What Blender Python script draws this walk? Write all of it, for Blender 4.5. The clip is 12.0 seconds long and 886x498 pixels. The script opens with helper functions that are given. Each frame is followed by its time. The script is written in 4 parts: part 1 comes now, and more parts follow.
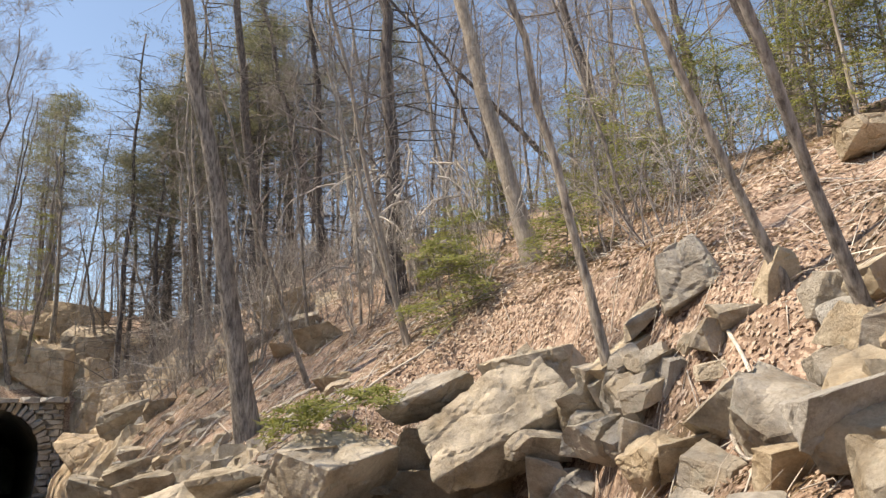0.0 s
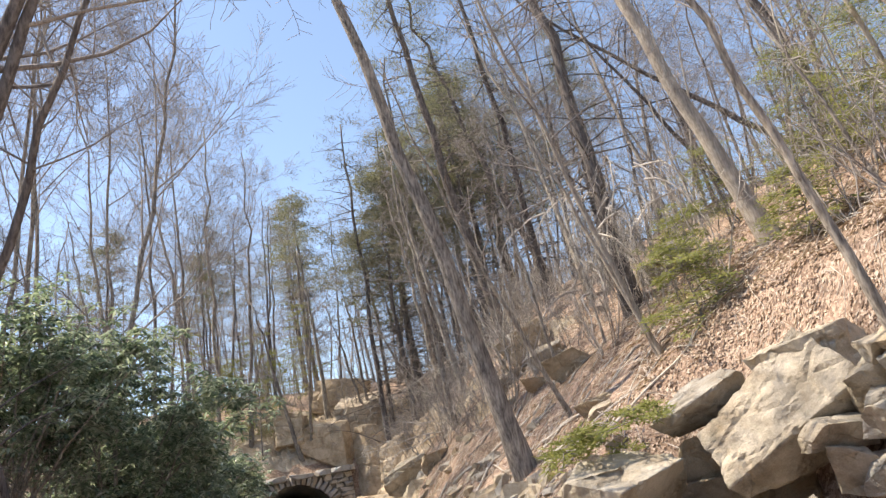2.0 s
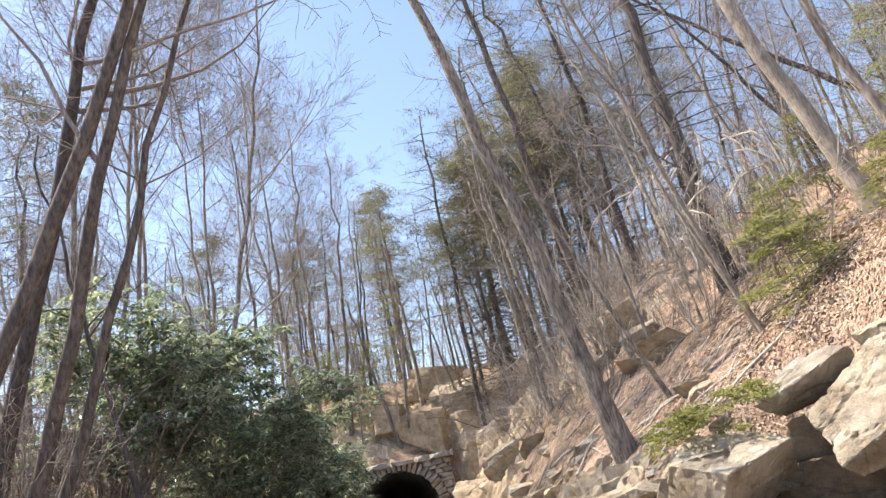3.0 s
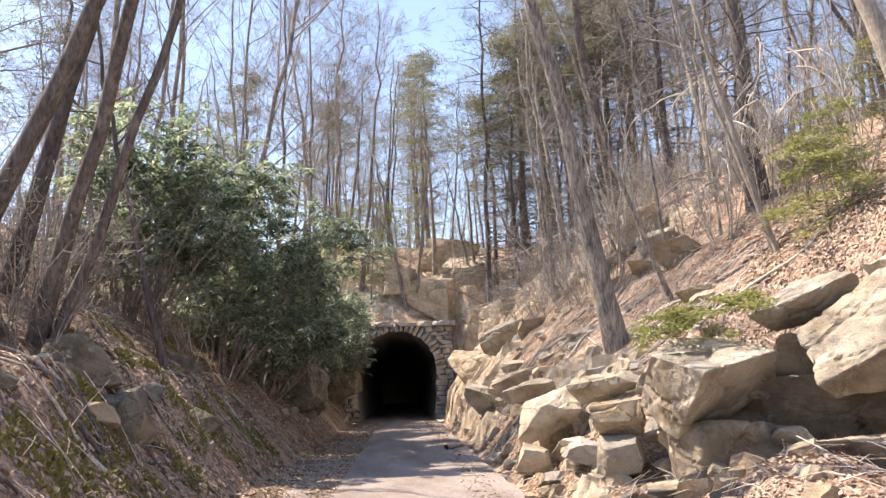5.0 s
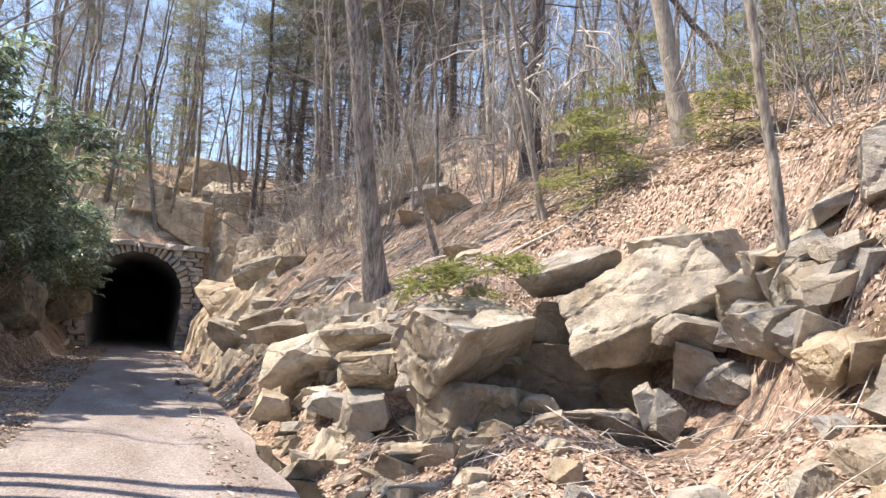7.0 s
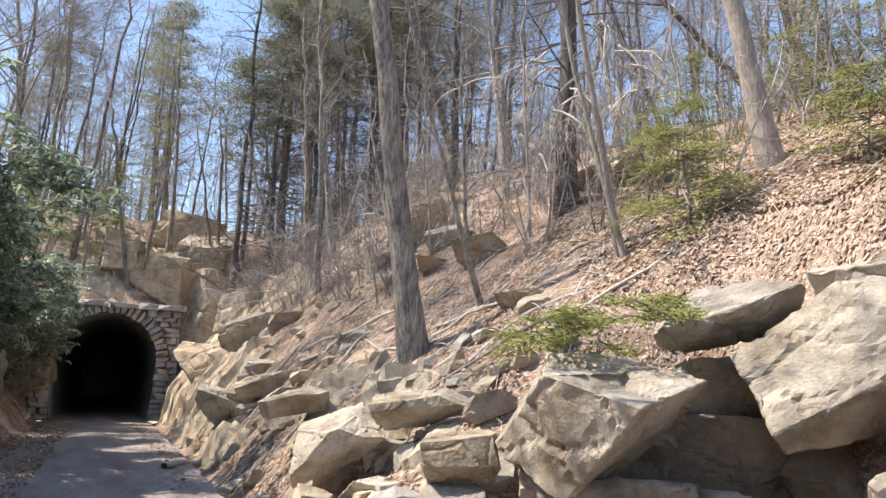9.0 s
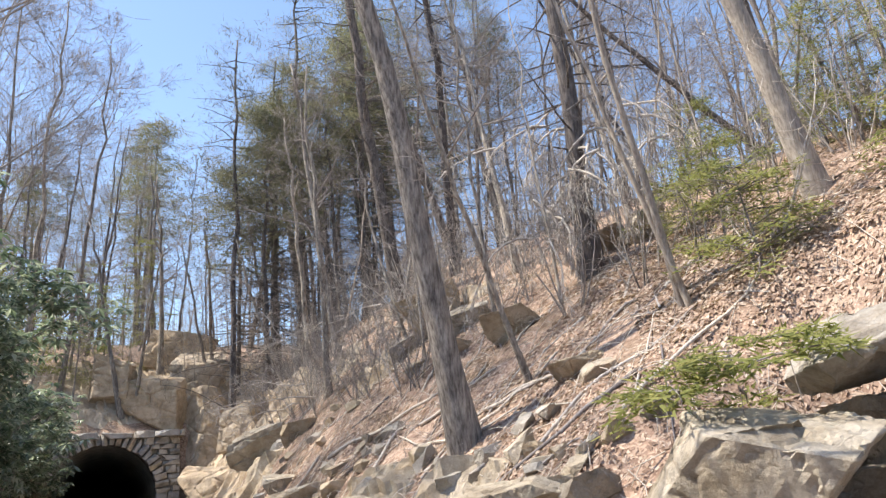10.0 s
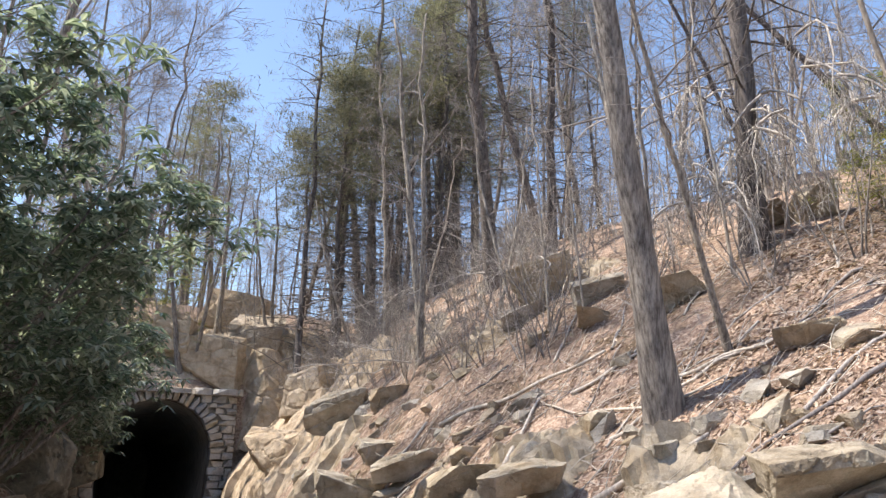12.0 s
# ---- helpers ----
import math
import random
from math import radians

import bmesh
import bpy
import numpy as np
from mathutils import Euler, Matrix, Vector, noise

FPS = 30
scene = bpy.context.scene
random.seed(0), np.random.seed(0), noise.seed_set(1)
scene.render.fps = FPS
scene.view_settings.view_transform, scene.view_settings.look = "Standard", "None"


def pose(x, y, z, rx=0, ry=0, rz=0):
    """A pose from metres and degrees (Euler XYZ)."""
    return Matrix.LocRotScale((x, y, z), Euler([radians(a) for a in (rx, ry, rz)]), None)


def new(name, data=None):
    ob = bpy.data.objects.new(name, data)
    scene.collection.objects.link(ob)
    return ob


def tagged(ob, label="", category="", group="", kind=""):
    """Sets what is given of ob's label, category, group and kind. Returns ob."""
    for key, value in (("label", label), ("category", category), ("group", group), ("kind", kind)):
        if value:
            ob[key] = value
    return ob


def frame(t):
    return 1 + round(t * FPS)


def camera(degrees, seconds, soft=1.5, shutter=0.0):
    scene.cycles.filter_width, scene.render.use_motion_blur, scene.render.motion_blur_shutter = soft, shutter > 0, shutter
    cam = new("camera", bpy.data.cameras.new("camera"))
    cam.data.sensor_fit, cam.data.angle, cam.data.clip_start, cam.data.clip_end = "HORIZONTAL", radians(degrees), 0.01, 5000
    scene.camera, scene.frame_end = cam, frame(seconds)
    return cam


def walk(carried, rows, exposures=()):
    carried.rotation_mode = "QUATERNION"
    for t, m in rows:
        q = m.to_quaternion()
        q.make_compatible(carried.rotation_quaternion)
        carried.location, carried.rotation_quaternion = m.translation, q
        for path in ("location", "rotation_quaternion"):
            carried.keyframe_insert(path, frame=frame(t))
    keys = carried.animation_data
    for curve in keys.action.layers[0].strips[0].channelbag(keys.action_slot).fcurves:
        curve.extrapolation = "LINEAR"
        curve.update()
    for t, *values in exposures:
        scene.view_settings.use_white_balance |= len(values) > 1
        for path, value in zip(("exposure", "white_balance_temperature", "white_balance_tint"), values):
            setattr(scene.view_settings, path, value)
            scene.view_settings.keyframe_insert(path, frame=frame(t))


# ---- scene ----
cam = camera(62.0, 12.0, soft=1.4)
# seconds, x, y, z, then Euler degrees
ROWS = [
    (0.0, 0.022, 0.325, 1.615, 105.50, 2.66, -33.22),
    (0.5, 0.041, 0.375, 1.654, 106.64, 4.11, -30.54),
    (1.0, -0.028, 0.406, 1.643, 107.21, 6.43, -23.95),
    (1.5, -0.130, 0.338, 1.667, 108.53, 9.20, -19.49),
    (2.0, -0.234, 0.175, 1.648, 109.86, 11.22, -13.11),
    (2.5, -0.229, 0.190, 1.670, 111.24, 11.68, -9.13),
    (3.0, -0.349, 0.013, 1.674, 110.20, 12.01, -5.78),
    (5.0, -0.212, 0.051, 1.454, 100.66, 2.02, -6.16),
    (5.5, -0.172, 0.133, 1.512, 100.25, 2.18, -8.68),
    (6.0, -0.123, 0.248, 1.494, 98.80, 1.30, -14.23),
    (6.5, 0.011, 0.508, 1.501, 95.94, -0.85, -20.76),
    (8.5, -0.044, 2.683, 1.523, 98.94, -6.49, -30.99),
    (9.0, -0.154, 3.318, 1.597, 100.72, -1.66, -27.29),
    (9.5, -0.252, 3.928, 1.556, 108.04, -2.29, -28.45),
    (10.0, -0.409, 4.475, 1.566, 107.94, 5.13, -27.10),
    (10.5, -0.688, 4.936, 1.430, 110.16, 6.22, -28.51),
    (11.0, -1.061, 5.377, 1.480, 108.81, 3.89, -29.90),
    (11.5, -1.144, 6.218, 1.430, 106.40, 2.72, -25.93),
    (12.0, -1.660, 6.702, 1.271, 107.78, -0.40, -26.86),
]
walk(cam, [(t, pose(x, y, z, rx, ry, rz)) for t, x, y, z, rx, ry, rz in ROWS], exposures=[(0.0, 0.78, 7900, 11), (2.5, 1.2, 7500, 12), (5.0, 1.4, 7600, 16), (6.5, 1.32, 7200, 14), (8.5, 1.14, 7000, 11), (9.5, 1.15, 6900, 11), (12.0, 1.1, 6900, 12)])

# exposure, world and sun
SUN_TO = Vector((-0.54, 0.20, 0.82)).normalized()
world = bpy.data.worlds.new("sky")
scene.world = world
world.use_nodes = True
wn = world.node_tree.nodes
sky = wn.new("ShaderNodeTexSky")
sky.sky_type, sky.sun_disc = "NISHITA", False
sky.sun_elevation = math.asin(SUN_TO.z)
sky.sun_rotation = math.atan2(SUN_TO.x, SUN_TO.y)
sky.dust_density, sky.ozone_density, sky.air_density = 0.4, 2.8, 1.0
world.node_tree.links.new(sky.outputs[0], wn["Background"].inputs[0])
wn["Background"].inputs[1].default_value = 0.15
sun = new("sun", bpy.data.lights.new("sun", "SUN"))
sun.data.energy, sun.data.angle, sun.data.color = 4.1, radians(0.6), (1.0, 0.94, 0.85)
sun.rotation_euler = SUN_TO.to_track_quat("Z", "Y").to_euler()


# ---- materials ----
def material(name, rough=0.9, spec=0.3):
    m = bpy.data.materials.new(name)
    m.use_nodes = True
    nt = m.node_tree
    b = nt.nodes["Principled BSDF"]
    b.inputs["Roughness"].default_value = rough
    b.inputs["Specular IOR Level"].default_value = spec
    return m, nt, b


def node(nt, kind, **values):
    n = nt.nodes.new(kind)
    for key, value in values.items():
        n.inputs[key.replace("_", " ")].default_value = value
    return n


def ramp(nt, source, stops):
    r = nt.nodes.new("ShaderNodeValToRGB")
    e = r.color_ramp.elements
    while len(e) < len(stops):
        e.new(0.5)
    for el, (p, c) in zip(e, stops):
        el.position, el.color = p, (*c, 1)
    nt.links.new(source, r.inputs[0])
    return r.outputs[0]


def mix(nt, fac, a, b, how="MIX"):
    n = nt.nodes.new("ShaderNodeMix")
    n.data_type, n.blend_type = "RGBA", how
    for value, slot in ((fac, 0), (a, 6), (b, 7)):
        if isinstance(value, (int, float)):
            n.inputs[slot].default_value = value
        elif isinstance(value, tuple):
            n.inputs[slot].default_value = (*value, 1)
        else:
            nt.links.new(value, n.inputs[slot])
    return n.outputs[2]


def coords(nt, scale=(1, 1, 1), world_space=False):
    m = nt.nodes.new("ShaderNodeMapping")
    m.inputs["Scale"].default_value = scale
    if world_space:
        g = nt.nodes.new("ShaderNodeNewGeometry")
        nt.links.new(g.outputs["Position"], m.inputs[0])
    else:
        g = nt.nodes.new("ShaderNodeTexCoord")
        nt.links.new(g.outputs["Object"], m.inputs[0])
    return m.outputs[0]


def noisy(nt, at, scale, detail=4.0, rough=0.55):
    n = node(nt, "ShaderNodeTexNoise", Scale=scale, Detail=detail, Roughness=rough)
    nt.links.new(at, n.inputs["Vector"])
    return n.outputs[0]


def cells(nt, at, scale, out="Color", feature="F1"):
    n = node(nt, "ShaderNodeTexVoronoi", Scale=scale)
    n.feature = feature
    nt.links.new(at, n.inputs["Vector"])
    return n.outputs[out]


def bump(nt, b, height, strength=0.5, distance=0.02):
    n = node(nt, "ShaderNodeBump", Strength=strength, Distance=distance)
    nt.links.new(height, n.inputs["Height"])
    nt.links.new(n.outputs[0], b.inputs["Normal"])


def random_of(nt):
    return nt.nodes.new("ShaderNodeObjectInfo").outputs["Random"]


def island(nt):
    return nt.nodes.new("ShaderNodeNewGeometry").outputs["Random Per Island"]


def make_litter():
    m, nt, b = material("leaf_litter", 0.9, 0.2)
    at = coords(nt, world_space=True)
    warp = node(nt, "ShaderNodeTexNoise", Scale=9.0, Detail=2.0)
    nt.links.new(at, warp.inputs["Vector"])
    bent = nt.nodes.new("ShaderNodeVectorMath")
    bent.operation = "MULTIPLY_ADD"
    nt.links.new(warp.outputs["Color"], bent.inputs[0])
    bent.inputs[1].default_value = (0.16, 0.16, 0.16)
    nt.links.new(at, bent.inputs[2])
    v = bent.outputs[0]
    leaf = cells(nt, v, 27.0)
    sep = nt.nodes.new("ShaderNodeSeparateColor")
    nt.links.new(leaf, sep.inputs[0])
    tone = ramp(nt, sep.outputs[0], [(0.0, (0.19, 0.13, 0.10)), (0.35, (0.32, 0.225, 0.175)), (0.7, (0.43, 0.325, 0.26)), (1.0, (0.54, 0.44, 0.36))])
    soil = ramp(nt, noisy(nt, at, 30.0), [(0.35, (0.07, 0.05, 0.035)), (0.7, (0.2, 0.15, 0.1))])
    patch = ramp(nt, noisy(nt, at, 0.9, 5.0, 0.65), [(0.5, (0, 0, 0)), (0.68, (1, 1, 1))])
    colour = mix(nt, patch, tone, soil)
    big = ramp(nt, noisy(nt, at, 0.25), [(0.3, (0.8, 0.8, 0.8)), (0.7, (1.08, 1.04, 1.0))])
    nt.links.new(mix(nt, 1.0, colour, big, "MULTIPLY"), b.inputs["Base Color"])
    bump(nt, b, mix(nt, 0.5, leaf, cells(nt, v, 27.0, "Distance")), 0.7, 0.03)
    return m


def make_gravel():
    m, nt, b = material("gravel", 0.95, 0.2)
    at = coords(nt, world_space=True)
    stone = cells(nt, at, 70.0)
    sep = nt.nodes.new("ShaderNodeSeparateColor")
    nt.links.new(stone, sep.inputs[0])
    tone = ramp(nt, sep.outputs[0], [(0.0, (0.19, 0.17, 0.165)), (0.6, (0.33, 0.30, 0.29)), (1.0, (0.46, 0.42, 0.40))])
    wear = ramp(nt, noisy(nt, coords(nt, (1.0, 0.25, 1.0), True), 1.6, 5.0), [(0.35, (0.72, 0.66, 0.62)), (0.65, (1.05, 1.02, 1.0))])
    nt.links.new(mix(nt, 1.0, tone, wear, "MULTIPLY"), b.inputs["Base Color"])
    bump(nt, b, cells(nt, at, 70.0, "Distance"), 0.6, 0.01)
    return m


def make_rock(name, dark, mid, light, rust=0.35):
    m, nt, b = material(name, 0.88, 0.25)
    at = coords(nt, world_space=True)
    n1 = noisy(nt, at, 2.3, 8.0, 0.62)
    base = ramp(nt, n1, [(0.34, dark), (0.48, mid), (0.64, light)])
    stain = ramp(nt, noisy(nt, at, 1.1, 6.0, 0.7), [(0.48, (0, 0, 0)), (0.62, (rust, rust, rust))])
    base = mix(nt, stain, base, (0.36, 0.24, 0.11))
    lichen = ramp(nt, noisy(nt, at, 6.0, 6.0, 0.7), [(0.57, (0, 0, 0)), (0.66, (0.55, 0.55, 0.55))])
    base = mix(nt, lichen, base, (0.42, 0.42, 0.36))
    grime = ramp(nt, noisy(nt, at, 3.4, 8.0, 0.75), [(0.36, (0.5, 0.48, 0.45)), (0.5, (1.0, 1.0, 1.0))])
    base = mix(nt, 0.5, base, grime, "MULTIPLY")
    speck = ramp(nt, noisy(nt, at, 55.0, 3.0), [(0.3, (0.86, 0.86, 0.86)), (0.7, (1.07, 1.07, 1.07))])
    base = mix(nt, 1.0, base, speck, "MULTIPLY")
    hue = ramp(nt, random_of(nt), [(0.0, (0.82, 0.84, 0.88)), (0.5, (1.0, 0.98, 0.94)), (1.0, (1.06, 0.98, 0.86))])
    nt.links.new(mix(nt, 1.0, base, hue, "MULTIPLY"), b.inputs["Base Color"])
    layers = noisy(nt, coords(nt, (2.0, 2.0, 7.0), True), 2.0, 8.0, 0.7)
    grain = mix(nt, 0.45, noisy(nt, at, 11.0, 9.0, 0.72), noisy(nt, at, 46.0, 6.0, 0.7))
    bump(nt, b, mix(nt, 0.7, layers, grain), 1.0, 0.055)
    return m


def make_bark(name, dark, light, scale=1.0, furrow=0.9):
    m, nt, b = material(name, 0.95, 0.15)
    at = coords(nt, (1.0, 1.0, 0.13))
    ridge = noisy(nt, at, 26.0 * scale, 6.0, 0.65)
    tone = ramp(nt, ridge, [(0.36, dark), (0.62, light)])
    blot = ramp(nt, noisy(nt, coords(nt, world_space=True), 3.0, 5.0, 0.6), [(0.35, (0.72, 0.72, 0.74)), (0.65, (1.15, 1.13, 1.1))])
    tone = mix(nt, 1.0, tone, blot, "MULTIPLY")
    hue = ramp(nt, random_of(nt), [(0.0, (0.75, 0.75, 0.78)), (1.0, (1.2, 1.16, 1.1))])
    nt.links.new(mix(nt, 1.0, tone, hue, "MULTIPLY"), b.inputs["Base Color"])
    bump(nt, b, ridge, furrow, 0.03)
    return m


def make_leaf(name, stops, rough=0.7, spec=0.3, through_light=0.0):
    m, nt, b = material(name, rough, spec)
    tone = ramp(nt, island(nt), stops)
    nt.links.new(tone, b.inputs["Base Color"])
    if through_light:
        thin = nt.nodes.new("ShaderNodeBsdfTranslucent")
        nt.links.new(mix(nt, 1.0, tone, (1.2, 1.28, 0.95), "MULTIPLY"), thin.inputs[0])
        both = nt.nodes.new("ShaderNodeMixShader")
        both.inputs[0].default_value = through_light
        nt.links.new(b.outputs[0], both.inputs[1])
        nt.links.new(thin.outputs[0], both.inputs[2])
        nt.links.new(both.outputs[0], nt.nodes["Material Output"].inputs[0])
    return m


LITTER = make_litter()
GRAVEL = make_gravel()
ROCK = make_rock("sandstone", (0.27, 0.23, 0.18), (0.45, 0.40, 0.33), (0.60, 0.55, 0.475), 0.25)
LEDGE = make_rock("weathered_ledge", (0.24, 0.205, 0.165), (0.41, 0.355, 0.285), (0.55, 0.49, 0.415), 0.28)
GREYROCK = make_rock("grey_sandstone", (0.27, 0.25, 0.22), (0.46, 0.43, 0.385), (0.61, 0.575, 0.52), 0.2)
PALEROCK = make_rock("pale_sandstone", (0.31, 0.27, 0.21), (0.46, 0.41, 0.335), (0.58, 0.53, 0.45), 0.2)
EARTH = make_rock("bare_earth", (0.36, 0.30, 0.235), (0.50, 0.425, 0.345), (0.60, 0.53, 0.445), 0.1)
# Stone darkened so the left bank's shade sits in its colour.
DARKROCK = make_rock("shade_dark_stone", (0.11, 0.105, 0.09), (0.19, 0.18, 0.155), (0.29, 0.275, 0.23), 0.1)
MASONRY = make_rock("grey_masonry", (0.30, 0.285, 0.275), (0.43, 0.41, 0.395), (0.54, 0.52, 0.50), 0.08)
MORTAR = make_rock("dark_mortar", (0.15, 0.14, 0.135), (0.22, 0.21, 0.2), (0.3, 0.29, 0.28), 0.05)
LINING = make_rock("tunnel_stone", (0.30, 0.31, 0.30), (0.42, 0.43, 0.42), (0.52, 0.53, 0.51), 0.05)
BARK = make_bark("grey_bark", (0.14, 0.125, 0.113), (0.44, 0.41, 0.375))
BARK_DARK = make_bark("dark_bark", (0.085, 0.077, 0.075), (0.22, 0.202, 0.195), 0.8)
BARK_PALE = make_bark("pale_bark", (0.28, 0.25, 0.22), (0.50, 0.46, 0.41), 1.3, 0.5)
TWIG = make_bark("twig_bark", (0.20, 0.185, 0.178), (0.38, 0.355, 0.345), 1.5, 0.2)
DEADWOOD = make_bark("bleached_deadwood", (0.38, 0.35, 0.32), (0.64, 0.61, 0.57), 1.2, 0.4)
NEEDLES = make_leaf("pine_needles", [(0.0, (0.115, 0.112, 0.082)), (0.5, (0.18, 0.172, 0.128)), (1.0, (0.25, 0.238, 0.185))], 0.7, 0.3, 0.45)
HEMLOCK = make_leaf("hemlock_needles", [(0.0, (0.13, 0.15, 0.04)), (0.6, (0.22, 0.23, 0.07)), (1.0, (0.33, 0.31, 0.11))], 0.7, 0.3, 0.35)
# The ramp's pale end paints sky glints into the colour of some leaves.
RHODO = make_leaf("rhododendron_leaf", [(0.0, (0.10, 0.14, 0.10)), (0.5, (0.22, 0.27, 0.215)), (1.0, (0.52, 0.56, 0.51))], 0.22, 1.0, 0.45)
DRY = make_leaf("dry_oak_leaf", [(0.0, (0.20, 0.135, 0.10)), (0.35, (0.34, 0.24, 0.185)), (0.75, (0.48, 0.37, 0.295)), (1.0, (0.60, 0.50, 0.42))], 0.7, 0.3, 0.15)
MOSS = make_leaf("moss", [(0.0, (0.11, 0.11, 0.035)), (1.0, (0.24, 0.22, 0.08))], 0.95, 0.1)


# ---- mesh helpers ----
def mesh_from(name, verts, faces, mat, smooth=True):
    me = bpy.data.meshes.new(name)
    me.from_pydata(verts, [], faces)
    me.materials.append(mat)
    if smooth:
        me.polygons.foreach_set("use_smooth", [True] * len(me.polygons))
    me.update()
    return me


def part(name, me, parent, label=""):
    ob = new(name, me)
    ob.parent = parent
    return tagged(ob, label) if label else ob


def lerp(x, xs, ys):
    if x <= xs[0]:
        return ys[0]
    for a, b, u, v in zip(xs, xs[1:], ys, ys[1:]):
        if x <= b:
            return u + (v - u) * (x - a) / (b - a)
    return ys[-1]


# ---- the lie of the land ----
PORTAL_Y, ARCH_X, ARCH_R = 35.05, 1.42, 1.86


def trail_x(y):
    return -0.07 + 0.054 * (min(max(y, -40), 80) - 8)


def bank(x, y):
    c = trail_x(y)
    if x > c:
        d = x - c - 1.85
        s = lerp(y, (0, 8, 14, 22, 28, 40), (0.92, 0.92, 1.03, 1.42, 1.75, 1.8))
        z = 13 * (1 - math.exp(-s * (d - 0.25) / 13)) if d > 0.25 else 0.0
        w = max(0.0, min(1.0, (y - 1.8) / 2.8, (9.9 - y) / 1.6))
        if 0 < d < 4.9 and w > 0:
            foot = 2.9 + 0.55 * max(0.0, min(1.0, y - 4.8))
            rise = 0.40 - 0.08 * max(0.0, min(1.0, y - 4.8))
            shelf = rise * max(d - 0.25, 0) if d < foot else rise * (foot - 0.25) + (d - foot) / 1.3 * 2.3
            shelf -= 0.35 * math.exp(-((d - 3.0) / 0.5) ** 2) * max(0.0, min(1.0, (y - 4.6) / 1.6, (8.6 - y) / 0.8))
            z += (min(shelf, z) - z) * w
        z -= 0.14 * math.exp(-((d - 0.2) / 0.28) ** 2)
    else:
        d = c - x - 1.85
        s = lerp(y, (0, 20, 30, 40), (1.15, 1.15, 1.3, 1.5))
        z = 9 * (1 - math.exp(-s * (d - 0.2) / 9)) if d > 0.2 else 0.0
    over = y - 35.3
    if over > 0:
        z = max(z, 4.5 + 8 * (1 - math.exp(-0.9 * over / 8)))
    return z, d


def ground(x, y):
    z, d = bank(x, y)
    if d > 0.1 or y > 35.3:
        k = min(1.0, max(d, 0) / 1.5) if y < 35.3 else 1.0
        z += k * ((0.30 if x > trail_x(y) else 0.5) * noise.noise((x * 0.45, y * 0.45, 3.1)) + (0.0 if x > trail_x(y) else 0.34 * noise.noise((x * 1.0, y * 1.0, 6.0))) + 0.12 * noise.noise((x * 1.5, y * 1.5, 9.0)) + 0.05 * noise.noise((x * 4, y * 4, 1.0)))
    return z


def spread(inner_a, inner_b, step, far_a, far_b):
    line = list(np.arange(inner_a, inner_b, step))
    for end, sign in ((far_b, 1), (far_a, -1)):
        at, gap = (line[-1] if sign > 0 else line[0]), step
        while (at - end) * sign < 0:
            gap *= 1.25
            at += sign * gap
            line.append(at) if sign > 0 else line.insert(0, at)
    return line


def build_ground():
    xs = spread(-9.0, 13.0, 0.22, -320, 320)
    ys = spread(-2.0, 34.9, 0.25, -320, 420)
    k = next(i for i, y in enumerate(ys) if y > 34.95)
    ys = ys[:k] + [35.1, 35.32] + [y for y in ys[k:] if y > 35.5]
    verts = [(x, y, ground(x, y)) for y in ys for x in xs]
    n = len(xs)
    faces = []
    for j in range(len(ys) - 1):
        for i in range(n - 1):
            if ys[j] > 35.0 and ys[j + 1] < 35.4 and abs(xs[i] - ARCH_X) < 2.3:
                continue
            faces.append((j * n + i, j * n + i + 1, (j + 1) * n + i + 1, (j + 1) * n + i))
    ob = new("ground", mesh_from("ground", verts, faces, LITTER))
    tagged(ob, "wooded banks covered in dry brown leaf litter", "ground", kind="structure")


def build_trail():
    verts, faces = [], []
    ys = list(np.arange(-12, 35.0, 0.25)) + [35.0 + 1.5 * i for i in range(29)]
    m = 13
    for y in ys:
        wob = 0.12 * noise.noise((0, y * 0.7, 5.0))
        wob2 = 0.12 * noise.noise((7, y * 0.7, 5.0))
        for i in range(m):
            u = i / (m - 1) * 2 - 1
            x = trail_x(y) + u * (1.85 + (wob if u > 0 else wob2))
            verts.append((x, y, 0.035 - 0.03 * u ** 4 - 0.025 * math.exp(-((abs(u) - 0.45) / 0.16) ** 2)))
    for j in range(len(ys) - 1):
        for i in range(m - 1):
            faces.append((j * m + i, j * m + i + 1, (j + 1) * m + i + 1, (j + 1) * m + i))
    tagged(new("trail", mesh_from("trail", verts, faces, GRAVEL)), "grey packed gravel trail leading into the tunnel", "path", kind="structure")


build_ground()
build_trail()

